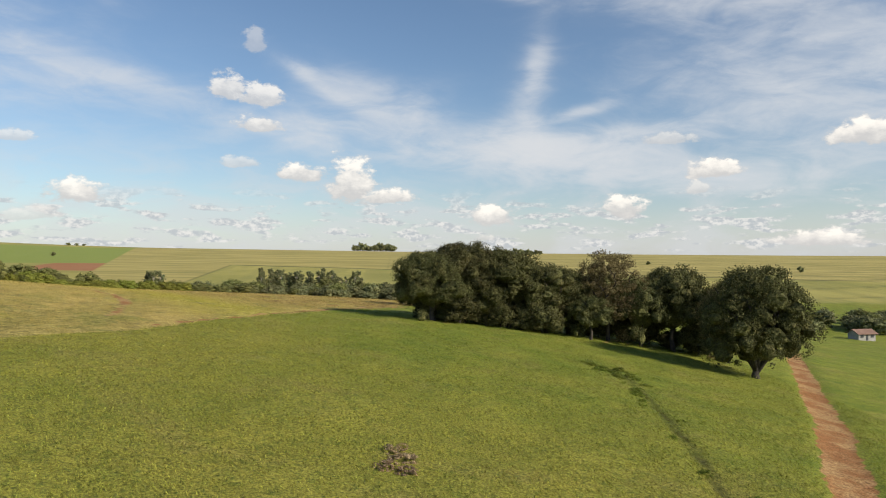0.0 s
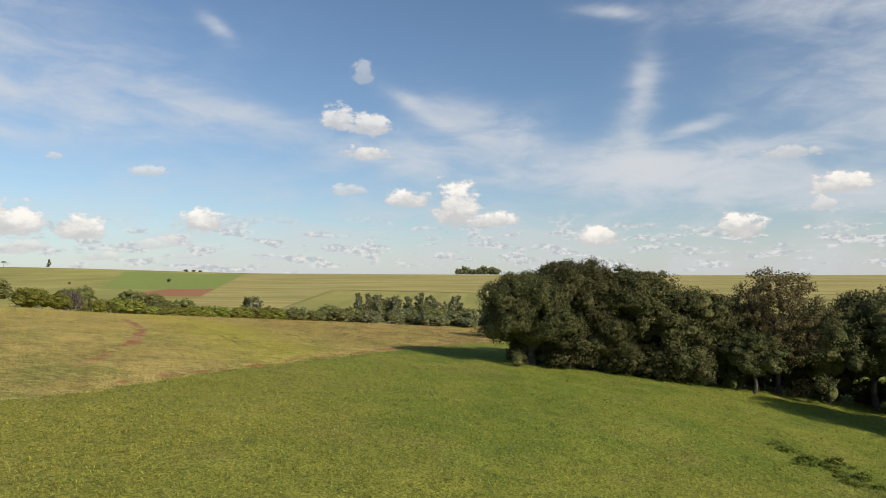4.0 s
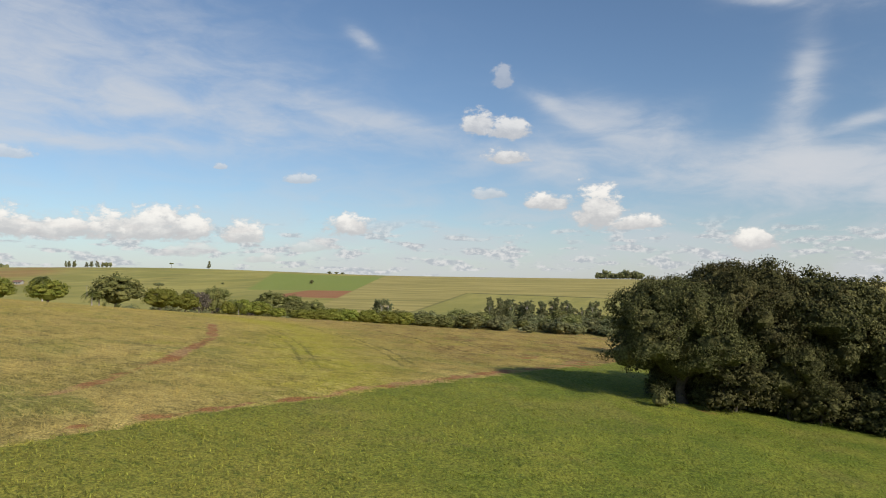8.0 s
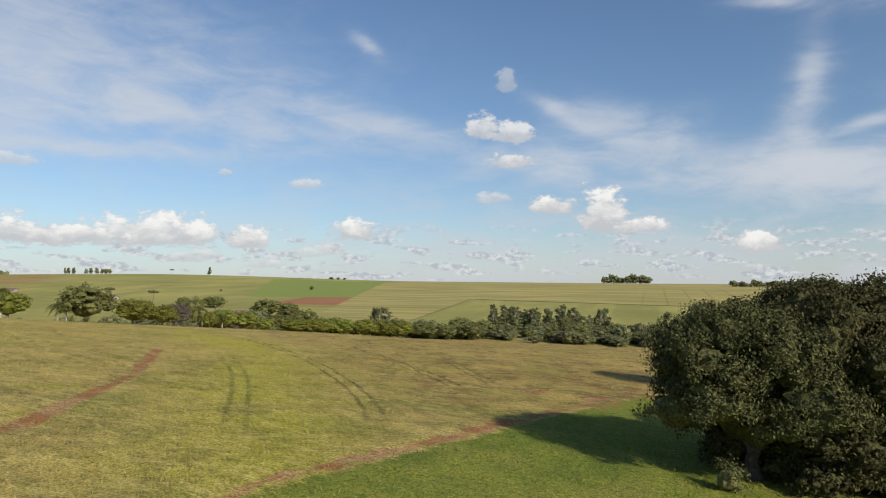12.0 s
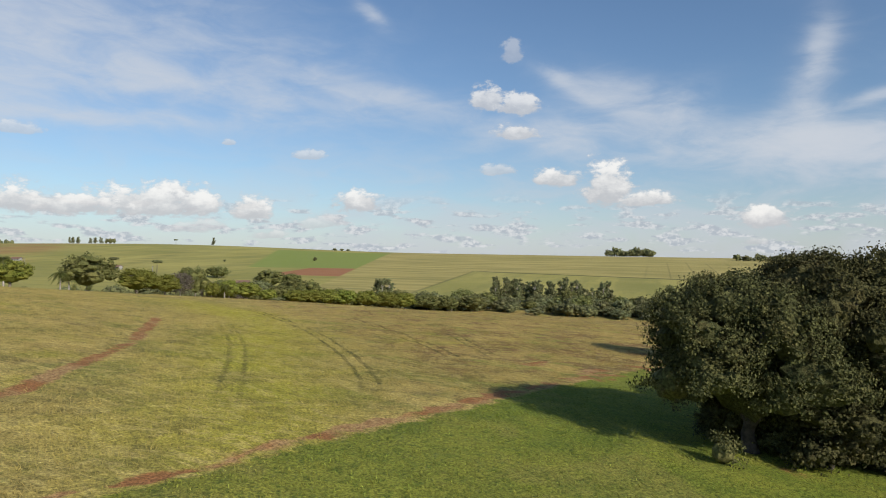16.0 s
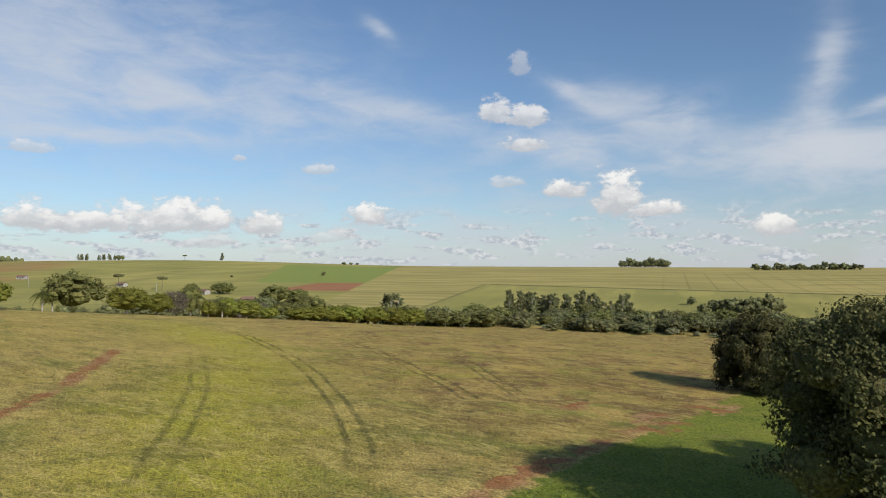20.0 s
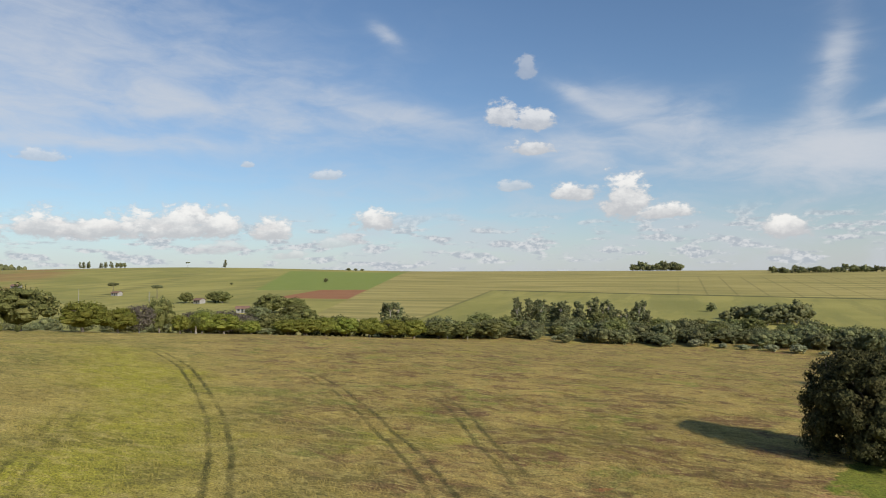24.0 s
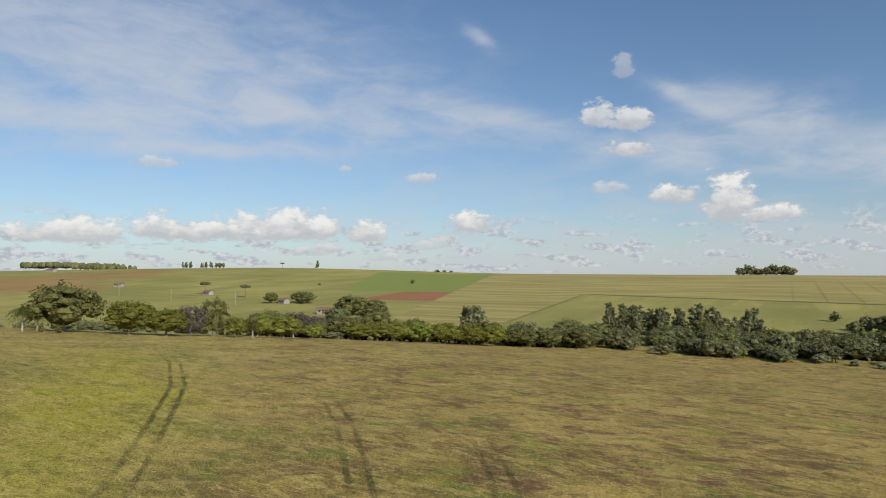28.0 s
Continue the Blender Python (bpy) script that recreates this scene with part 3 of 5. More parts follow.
def ground_material():
    m, t, b, out = material("fields")
    pos = world_place(t)
    c_near, fine, mid = near_colour(t, pos)
    red_far, line, _, _ = attribute(t, "parcels")
    sp = t.nodes.new("ShaderNodeSeparateXYZ")
    t.links.new(pos, sp.inputs[0])
    x, y = sp.outputs[0], sp.outputs[1]
    # borders of the far fields
    west = ramp01(t, slanted(t, x, y, 1.0, 0.356, 205 - 0.356 * 380), 1.5, -1.5)
    east = calc(t, "SUBTRACT", 1.0, west)
    top = slanted(t, x, y, -0.15, 1.0, -560 - 0.15 * 288)
    red = both(t, west, ramp01(t, slanted(t, x, y, 1.0, 0.1, 306 - 50), 0.0, 5.0), ramp01(t, top, 3.0, -1.0), ramp01(t, y, 482.0, 488.0))
    red = calc(t, "MAXIMUM", red, red_far)
    crop = both(t, west, ramp01(t, top, -1.0, 3.0), ramp01(t, slanted(t, x, y, 1.0, 0.57, 354 - 0.57 * 528), -4.0, 4.0), ramp01(t, y, 850.0, 835.0))
    ditch = slanted(t, x, y, 0.19, 1.0, -566 + 0.19 * 160)
    hedge = slanted(t, x, y, 1.0, 0.12, 150 - 0.12 * 400)
    upper = ramp01(t, ditch, -1.0, 1.0)
    ripe = both(t, east, calc(t, "MAXIMUM", upper, ramp01(t, hedge, 1.0, -1.0)))
    dark = both(t, pulse(t, ditch, 0.0, 5.0), east, ramp01(t, x, -172.0, -160.0), ramp01(t, x, 330.0, 260.0))
    dark = calc(t, "MAXIMUM", dark, calc(t, "MULTIPLY", both(t, pulse(t, hedge, 0.0, 2.2), ramp01(t, y, 572.0, 566.0), ramp01(t, y, 380.0, 400.0)), 0.5))
    lane = calc(t, "PINGPONG", slanted(t, x, y, 1.0, 0.06, 3000.0), 8.5)
    lanes = both(t, ramp01(t, lane, 1.1, 0.3), upper, east, ramp01(t, x, -70.0, -20.0), ramp01(t, y, 790.0, 700.0))
    lane_w = calc(t, "PINGPONG", slanted(t, x, y, -0.12, 1.0, 3000.0), 12.0)
    lanes_w = both(t, ramp01(t, lane_w, 2.2, 0.6), calc(t, "SUBTRACT", 1.0, crop), ramp01(t, x, -150.0, -190.0))
    dark = calc(t, "MAXIMUM", calc(t, "MAXIMUM", dark, line), calc(t, "MAXIMUM", calc(t, "MULTIPLY", lanes, 0.34), calc(t, "MULTIPLY", lanes_w, 0.22)))
    broad, patchy = noise_of(t, pos, 0.012, 5, 0.6), noise_of(t, pos, 0.05, 4, 0.6)
    rows = noise_of(t, stretched(t, pos, 0.012, 0.11, 0.1, 12), 1.0, 4, 0.6)
    c_far = blend(t, ramp01(t, broad, 0.35, 0.65), (0.275, 0.258, 0.072), (0.385, 0.335, 0.100))
    plough = noise_of(t, stretched(t, pos, 0.05, 0.0055, 0.1, 28), 1.0, 5, 0.65)
    c_far = blend(t, calc(t, "MULTIPLY", ramp01(t, plough, 0.48, 0.58), 0.4), c_far, (0.205, 0.205, 0.064))
    c_ripe = blend(t, ramp01(t, rows, 0.38, 0.62), (0.285, 0.250, 0.082), (0.430, 0.350, 0.122))
    c_far = blend(t, ripe, c_far, c_ripe)
    c_far = blend(t, crop, c_far, blend(t, patchy, (0.205, 0.255, 0.058), (0.250, 0.285, 0.070)))
    c_far = blend(t, red, c_far, blend(t, patchy, (0.30, 0.130, 0.060), (0.37, 0.180, 0.090)))
    c_far = blend(t, calc(t, "MULTIPLY", dark, 0.8), c_far, (0.070, 0.072, 0.030))
    far_off = attribute(t, "beyond")[0]
    colour = blend(t, far_off, c_near, c_far)
    wild = ramp01(t, y, 1150.0, 1500.0)
    colour = blend(t, wild, colour, (0.11, 0.125, 0.085))
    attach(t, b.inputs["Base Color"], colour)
    b.inputs["Roughness"].default_value = 0.95
    b.inputs["Specular IOR Level"].default_value = 0.15
    bumped(t, b, calc(t, "ADD", fine, mid), 0.7, 0.35)
    return m


def tuft_material():
    m, t, b, out = material("grass")
    pos = world_place(t)
    c, fine, mid = near_colour(t, pos)
    g = t.nodes.new("ShaderNodeNewGeometry")
    hsv = t.nodes.new("ShaderNodeHueSaturation")
    t.links.new(calc(t, "ADD", 0.60, calc(t, "MULTIPLY", g.outputs["Random Per Island"], 0.85)), hsv.inputs["Value"])
    t.links.new(calc(t, "ADD", 0.485, calc(t, "MULTIPLY", g.outputs["Random Per Island"], 0.03)), hsv.inputs["Hue"])
    t.links.new(c, hsv.inputs["Color"])
    attach(t, b.inputs["Base Color"], hsv.outputs[0])
    b.inputs["Roughness"].default_value = 0.8
    b.inputs["Specular IOR Level"].default_value = 0.2
    thin = t.nodes.new("ShaderNodeBsdfTranslucent")
    t.links.new(hsv.outputs[0], thin.inputs["Color"])
    mix = t.nodes.new("ShaderNodeMixShader")
    mix.inputs[0].default_value = 0.3
    t.links.new(b.outputs[0], mix.inputs[1])
    t.links.new(thin.outputs[0], mix.inputs[2])
    t.links.new(mix.outputs[0], out.inputs["Surface"])
    return m


def stem_material():
    """Thin stems with pale or brown seed heads."""
    m, t, b, out = material("seed_heads")
    pos = world_place(t)
    c, fine, mid = near_colour(t, pos)
    g = t.nodes.new("ShaderNodeNewGeometry")
    brown, soil, rut, lush = attribute(t, "zones")
    heads = noise_of(t, stretched(t, pos, 0.20, 0.26, 0.2, -20), 1.0, 5, 0.66, 0.8)
    pale = blend(t, g.outputs["Random Per Island"], (0.38, 0.305, 0.090), (0.62, 0.465, 0.165))
    dusk = calc(t, "MULTIPLY", ramp01(t, heads, 0.45, 0.63), calc(t, "ADD", 0.22, calc(t, "MULTIPLY", brown, 0.72)))
    pale = blend(t, dusk, pale, (0.215, 0.125, 0.066))
    fresh = noise_of(t, stretched(t, pos, 0.14, 0.17, 0.2, 35), 1.0, 5, 0.62, 0.8)
    pale = blend(t, calc(t, "MULTIPLY", ramp01(t, fresh, 0.52, 0.66), 0.65), pale, (0.27, 0.275, 0.055))
    pale = blend(t, calc(t, "MULTIPLY", lush, 0.6), pale, (0.40, 0.36, 0.060))
    c = blend(t, 0.5, c, pale)
    attach(t, b.inputs["Base Color"], c)
    b.inputs["Roughness"].default_value = 0.8
    b.inputs["Specular IOR Level"].default_value = 0.15
    thin = t.nodes.new("ShaderNodeBsdfTranslucent")
    t.links.new(c, thin.inputs["Color"])
    mix = t.nodes.new("ShaderNodeMixShader")
    mix.inputs[0].default_value = 0.42
    t.links.new(b.outputs[0], mix.inputs[1])
    t.links.new(thin.outputs[0], mix.inputs[2])
    t.links.new(mix.outputs[0], out.inputs["Surface"])
    return m


def leaf_material(name, dark, light, old=None, through_light=0.4):
    m, t, b, out = material(name)
    g = t.nodes.new("ShaderNodeNewGeometry")
    info = t.nodes.new("ShaderNodeObjectInfo")
    c = blend(t, g.outputs["Random Per Island"], dark, light)
    patch = noise_of(t, world_place(t), 0.5, 3)
    c = blend(t, calc(t, "MULTIPLY", ramp01(t, patch, 0.5, 0.72), 0.5), c, old or light)
    hsv = t.nodes.new("ShaderNodeHueSaturation")
    t.links.new(calc(t, "ADD", 0.80, calc(t, "MULTIPLY", info.outputs["Random"], 0.42)), hsv.inputs["Value"])
    t.links.new(calc(t, "ADD", 0.488, calc(t, "MULTIPLY", info.outputs["Random"], 0.024)), hsv.inputs["Hue"])
    t.links.new(c, hsv.inputs["Color"])
    sprig = noise_of(t, world_place(t), 4.5, 4, 0.7)
    shade = t.nodes.new("ShaderNodeHueSaturation")
    t.links.new(hsv.outputs[0], shade.inputs["Color"])
    t.links.new(calc(t, "ADD", 0.55, calc(t, "MULTIPLY", ramp01(t, sprig, 0.34, 0.64), 0.85)), shade.inputs["Value"])
    hsv = shade
    attach(t, b.inputs["Base Color"], hsv.outputs[0])
    bumped(t, b, sprig, 0.8, 0.25)
    b.inputs["Roughness"].default_value = 0.75
    b.inputs["Specular IOR Level"].default_value = 0.12
    thin = t.nodes.new("ShaderNodeBsdfTranslucent")
    t.links.new(hsv.outputs[0], thin.inputs["Color"])
    mix = t.nodes.new("ShaderNodeMixShader")
    mix.inputs[0].default_value = through_light
    t.links.new(b.outputs[0], mix.inputs[1])
    t.links.new(thin.outputs[0], mix.inputs[2])
    t.links.new(mix.outputs[0], out.inputs["Surface"])
    return m


def plain_material(name, a, c, scale, rough=0.85, bump=0.3, distance=0.03):
    m, t, b, out = material(name)
    pos = world_place(t)
    n, k = noise_of(t, pos, scale, 6, 0.65), noise_of(t, pos, scale * 0.12, 3)
    attach(t, b.inputs["Base Color"], blend(t, ramp01(t, calc(t, "ADD", calc(t, "MULTIPLY", n, 0.7), calc(t, "MULTIPLY", k, 0.3)), 0.35, 0.65), a, c))
    b.inputs["Roughness"].default_value = rough
    bumped(t, b, n, bump, distance)
    return m


M_GROUND, M_TUFT, M_STEM = ground_material(), tuft_material(), stem_material()
M_BROAD = leaf_material("broad_leaves", (0.050, 0.054, 0.021), (0.138, 0.136, 0.050), (0.155, 0.128, 0.050), 0.16)
M_WEED = leaf_material("weed_leaves", (0.100, 0.140, 0.022), (0.180, 0.215, 0.034))
M_VALLEY = leaf_material("valley_leaves", (0.088, 0.100, 0.034), (0.200, 0.200, 0.064), (0.21, 0.180, 0.064), 0.22)
M_OLIVE = leaf_material("olive_leaves", (0.125, 0.110, 0.050), (0.27, 0.220, 0.095), (0.29, 0.205, 0.100), 0.32)
M_MANGO = leaf_material("mango_leaves", (0.150, 0.175, 0.032), (0.275, 0.275, 0.056), (0.285, 0.262, 0.056))
M_FAR = leaf_material("far_leaves", (0.098, 0.110, 0.052), (0.210, 0.212, 0.092), (0.225, 0.198, 0.090), 0.22)
M_PALE = leaf_material("pale_leaves", (0.20, 0.215, 0.115), (0.34, 0.345, 0.200), None, 0.25)
M_GREY = leaf_material("grey_twigs", (0.13, 0.11, 0.085), (0.20, 0.17, 0.13))
M_DEAD = leaf_material("dead_weeds", (0.27, 0.195, 0.115), (0.48, 0.350, 0.215))
M_PALM = leaf_material("palm_fronds", (0.085, 0.105, 0.028), (0.16, 0.165, 0.050))
M_BARK = plain_material("bark", (0.085, 0.065, 0.048), (0.22, 0.185, 0.145), 3.0, 0.9, 0.6, 0.05)
M_DARK_BARK = plain_material("dark_bark", (0.035, 0.028, 0.022), (0.095, 0.078, 0.060), 3.0, 0.9, 0.6, 0.05)
M_PALE_BARK = plain_material("pale_bark", (0.22, 0.19, 0.16), (0.42, 0.38, 0.33), 2.0, 0.85, 0.4, 0.03)
M_ROOF = plain_material("clay_tiles", (0.17, 0.095, 0.066), (0.25, 0.150, 0.105), 2.5)
M_WALL = plain_material("limewash", (0.27, 0.255, 0.23), (0.36, 0.345, 0.32), 1.2)
M_WOOD = plain_material("grey_wood", (0.16, 0.13, 0.10), (0.30, 0.26, 0.21), 6.0)
M_DARK = plain_material("dark_opening", (0.02, 0.025, 0.03), (0.05, 0.055, 0.06), 3.0, 0.4)

# ---- building helpers ----
def part(name, mesh, mat, parent, label=""):
    ob = new(name, mesh)
    if mat and not mesh.materials:
        mesh.materials.append(mat)
    ob.parent = parent
    if label:
        tagged(ob, label)
    return ob


def thing(name, x, y, label, category, group="", kind="", z=None, turn=0.0, size=1.0):
    ob = new(name)
    ob.empty_display_size = 0.2
    ob.matrix_basis = pose(x, y, ground_z(x, y) if z is None else z, 0, 0, turn) @ Matrix.Scale(size, 4)
    return tagged(ob, label, category, group, kind)


def tube(points, radii, sides=8):
    """Corners and faces of a tapered, bent tube."""
    points, verts = [Vector(p) for p in points], []
    for i, p in enumerate(points):
        ahead = (points[min(i + 1, len(points) - 1)] - points[max(i - 1, 0)]).normalized()
        u = ahead.cross(Vector((0.3, 0.9, 0.1))).normalized()
        v = ahead.cross(u)
        for k in range(sides):
            a = 2 * math.pi * k / sides
            verts.append(p + (u * math.cos(a) + v * math.sin(a)) * radii[i])
    faces = [(i * sides + k, i * sides + (k + 1) % sides, (i + 1) * sides + (k + 1) % sides, (i + 1) * sides + k)
             for i in range(len(points) - 1) for k in range(sides)]
    return np.array([tuple(v) for v in verts]), np.array(faces)


def joined(pieces):
    verts, faces, n = [], [], 0
    for v, f in pieces:
        verts.append(v)
        faces.append(f + n)
        n += len(v)
    return np.concatenate(verts), np.concatenate(faces)


def rounded_core(c, r, rng, rows=7, cols=10):
    """A lumpy dark core that closes a crown from within."""
    v, f = [], []
    for i in range(rows):
        th = math.pi * (i + 0.02) / (rows - 0.96)
        for j in range(cols):
            ph = 2 * math.pi * j / cols
            k = rng.uniform(0.80, 1.08)
            v.append((c[0] + r[0] * k * math.sin(th) * math.cos(ph), c[1] + r[1] * k * math.sin(th) * math.sin(ph), c[2] + r[2] * k * math.cos(th)))
    for i in range(rows - 1):
        for j in range(cols):
            f.append((i * cols + j, (i + 1) * cols + j, (i + 1) * cols + (j + 1) % cols, i * cols + (j + 1) % cols))
    return np.array(v), np.array(f)


PUFF = np.array([(x, y, z) for x in (-1, 1) for y in (-1, 1) for z in (-1, 1)] + [(-2, 0, 0), (2, 0, 0), (0, -2, 0), (0, 2, 0), (0, 0, -2), (0, 0, 2)], float)
PUFF_FACES = []
for fx in (8, 9):
    for fy in (10, 11):
        PUFF_FACES.append((fx, (fx - 8) * 4 + (fy - 10) * 2, fy, (fx - 8) * 4 + (fy - 10) * 2 + 1))
for fx in (8, 9):
    for fz in (12, 13):
        PUFF_FACES.append((fx, (fx - 8) * 4 + fz - 12, fz, (fx - 8) * 4 + 2 + fz - 12))
for fy in (10, 11):
    for fz in (12, 13):
        PUFF_FACES.append((fy, (fy - 10) * 2 + fz - 12, fz, 4 + (fy - 10) * 2 + fz - 12))
PUFF = PUFF / np.linalg.norm(PUFF, axis=1)[:, None]
PUFF_FACES = [f if np.dot(np.cross(PUFF[f[1]] - PUFF[f[0]], PUFF[f[2]] - PUFF[f[0]]), PUFF[f[0]] + PUFF[f[2]]) > 0 else f[::-1] for f in PUFF_FACES]


def puffs(rng, centres, radius):
    """The dense heart of each leaf clump: a small uneven ball of twelve faces."""
    n = len(centres)
    r = radius * rng.uniform(0.7, 1.2, (n, 1, 1)) * rng.uniform(0.72, 1.22, (n, len(PUFF), 1))
    v = centres[:, None, :] + PUFF[None] * r * np.array([1, 1, 0.8])
    f = np.array(PUFF_FACES)[None] + (np.arange(n) * len(PUFF))[:, None, None]
    return v.reshape(-1, 3), f.reshape(-1, 4)


def foliage(rng, lobes, clumps, per, leaf, clump_r, droop=0.15, spread_out=0.5, heart=0.72, lift=0.12, under=-2.0):
    """Leaves in clumps over the skin of the lobes: each leaf a small bent rhombus."""
    lobes = np.array(lobes)
    c, r = lobes[:, :3], lobes[:, 3:]
    share = (r[:, 0] * r[:, 1] + r[:, 0] * r[:, 2] + r[:, 1] * r[:, 2])
    pick = rng.choice(len(lobes), clumps * 2, p=share / share.sum())
    d = rng.normal(size=(clumps * 2, 3))
    d[:, 2] += lift
    d /= np.linalg.norm(d, axis=1)[:, None]
    p = c[pick] + d * r[pick] * rng.uniform(0.86, 1.03, (clumps * 2, 1))
    inside = np.zeros(len(p), bool)
    for i in range(len(lobes)):
        q = np.linalg.norm((p - c[i]) / r[i], axis=1)
        inside |= (q < 0.82) & (pick != i)
    inside |= (d[:, 2] < under) & (rng.uniform(0, 1, len(p)) > 0.12)
    p, d = p[~inside][:clumps], d[~inside][:clumps]
    n = len(p) * per
    base, out = np.repeat(p, per, 0), np.repeat(d, per, 0)
    off = rng.normal(size=(n, 3))
    off /= np.linalg.norm(off, axis=1)[:, None]
    off = off + out * 0.5
    off *= rng.uniform(0.5, 0.95, (n, 1)) * np.repeat(rng.uniform(0.65, 1.25, (len(p), 1)), per, 0) * clump_r
    off[:, 2] *= 0.75
    pos = base + off
    nor = out * 0.7 + off / clump_r * 0.8 + rng.normal(size=(n, 3)) * spread_out
    nor[:, 2] += 0.25
    nor /= np.linalg.norm(nor, axis=1)[:, None]
    along = np.cross(nor, rng.normal(size=(n, 3)))
    along /= np.linalg.norm(along, axis=1)[:, None] + 1e-6
    along[:, 2] -= droop
    wide = np.cross(nor, along)
    ln = leaf * rng.uniform(0.6, 1.35, (n, 1))
    wd = ln * rng.uniform(0.26, 0.42, (n, 1))
    a, b = pos - along * ln * 0.5, pos + along * ln * 0.5 - nor * ln * 0.12
    v = np.stack([a, pos + wide * wd, b, pos - wide * wd], 1).reshape(-1, 3)
    return joined([(v, np.arange(n * 4).reshape(-1, 4)), puffs(rng, p - d * clump_r * 0.2, clump_r * heart)]) if heart else (v, np.arange(n * 4).reshape(-1, 4))


def dome_lobes(rng, width, tall, low, count, flat=1.0, lean=0.0, skirt=0):
    """Lobes of an uneven round crown from height low to height tall."""
    lobes, rw = [], width / 2
    mid, half = (tall + low) / 2, (tall - low) / 2
    lobes.append((0, 0, mid, rw * 0.55, rw * 0.55, half * 0.66))
    for i in range(count):
        a = 2.399 * i + rng.uniform(-0.4, 0.4)
        h = rng.uniform(-0.75, 0.92) if i > 1 else 0.75
        ring = math.sqrt(max(0.05, 1 - h * h)) * rw
        s = rng.uniform(0.24, 0.46)
        k = (1 - s * 0.9) * rng.uniform(0.75, 1.15)
        lobes.append((ring * k * math.cos(a) + lean * h, ring * k * math.sin(a), mid + h * half * (1 - s * 0.55),
                      rw * s * rng.uniform(0.9, 1.25), rw * s * rng.uniform(0.9, 1.25), half * s * rng.uniform(0.85, 1.15) * flat))
    for i in range(skirt):
        a = 2 * math.pi * (i + rng.uniform(-0.2, 0.2)) / skirt
        k = rw * rng.uniform(0.55, 0.74)
        lobes.append((k * math.cos(a), k * math.sin(a), rng.uniform(1.0, 2.2), rw * rng.uniform(0.24, 0.34), rw * rng.uniform(0.24, 0.34), rng.uniform(1.1, 1.7)))
    return lobes


def bough_lobes(rng, width, tall, low, count, size=0.30, loose=0.16, hang=3):
    """Boughs of a broad, uneven crown: separate rounded masses of leaves round a hollow heart, a few of them hanging low."""
    rw, half = width / 2, (tall - low) / 2
    mid = low + half * 0.95
    lobes = [(0, 0, mid, rw * 0.50, rw * 0.50, half * 0.60)]
    for i in range(count):
        h = -0.42 + 1.38 * (i + 0.5) / count
        a = 2.399 * i + rng.uniform(-0.35, 0.35)
        s = size * rng.uniform(0.72, 1.3)
        k = (1 - s * 0.75) * rng.uniform(1 - loose, 1 + loose)
        ring = math.sqrt(max(0.03, 1 - min(1, h * h))) * rw * k
        lobes.append((ring * math.cos(a), ring * math.sin(a), mid + h * half * (1 - s * 0.5) * rng.uniform(0.92, 1.1),
                      rw * s * rng.uniform(0.9, 1.3), rw * s * rng.uniform(0.9, 1.3), half * s * rng.uniform(0.7, 1.0)))
    for i in range(hang):
        a = rng.uniform(0, 2 * math.pi)
        k = rw * rng.uniform(0.55, 0.85)
        lobes.append((k * math.cos(a), k * math.sin(a), low + rng.uniform(-0.2, 0.9), rw * rng.uniform(0.12, 0.2), rw * rng.uniform(0.12, 0.2), rng.uniform(0.7, 1.2)))
    return lobes


def bough_tree(seed, width, tall, low, count, clumps, per, leaf, clump_r, trunk_r, size=0.30, loose=0.16, hang=3, core=0.80, heart=0.28, spread_out=0.65, limb_n=7, lift=0.34, under=-0.35):
    rng = np.random.RandomState(seed)
    lobes = bough_lobes(rng, width, tall, low, count, size, loose, hang)
    pieces = [foliage(rng, lobes, clumps, per, leaf, clump_r, 0.25, spread_out, heart, lift, under)]
    if core:
        pieces += [rounded_core(l[:3], [k * core * (1.4 if i == 0 else 0.88) for k in l[3:]], rng, 6, 9) for i, l in enumerate(lobes)]
    wood = limbs(rng, max(0.8, low + (tall - low) * 0.15), tall, width, trunk_r, limb_n, 0.5)
    return mesh_of("crown", *joined(pieces)), mesh_of("trunk", *wood, True)


def limbs(rng, trunk_h, top, width, radius, count, crook=0.25):
    pieces = []
    bend = [(0, 0, -0.5), (0, 0, 0), (rng.uniform(-0.2, 0.2), rng.uniform(-0.2, 0.2), trunk_h * 0.55), (rng.uniform(-0.4, 0.4), rng.uniform(-0.3, 0.3), trunk_h)]
    pieces.append(tube(bend, [radius * 1.5, radius * 1.25, radius, radius * 0.9], 10))
    for i in range(count):
        a = 2 * math.pi * i / count + rng.uniform(-0.4, 0.4)
        reach_out, rise = width * rng.uniform(0.26, 0.40), top * rng.uniform(0.62, 0.88)
        p0 = Vector(bend[-1]) - Vector((0, 0, 0.3))
        p3 = Vector((math.cos(a) * reach_out, math.sin(a) * reach_out, rise))
        p1, p2 = p0.lerp(p3, 0.35), p0.lerp(p3, 0.7)
        p1 += Vector((rng.uniform(-1, 1), rng.uniform(-1, 1), 0.6)) * crook * 2
        p2 += Vector((rng.uniform(-1, 1), rng.uniform(-1, 1), 0.4)) * crook * 2
        pieces.append(tube([p0, p1, p2, p3], [radius * 0.62, radius * 0.48, radius * 0.30, radius * 0.10], 7))
        for k in range(2):
            q = p2.lerp(p3, rng.uniform(0, 0.5))
            e = q + Vector((rng.uniform(-1, 1), rng.uniform(-1, 1), rng.uniform(0.2, 1))) * width * 0.14
            pieces.append(tube([q, q.lerp(e, 0.5) + Vector((0, 0, 0.15)), e], [radius * 0.26, radius * 0.16, radius * 0.05], 5))
    return joined(pieces)


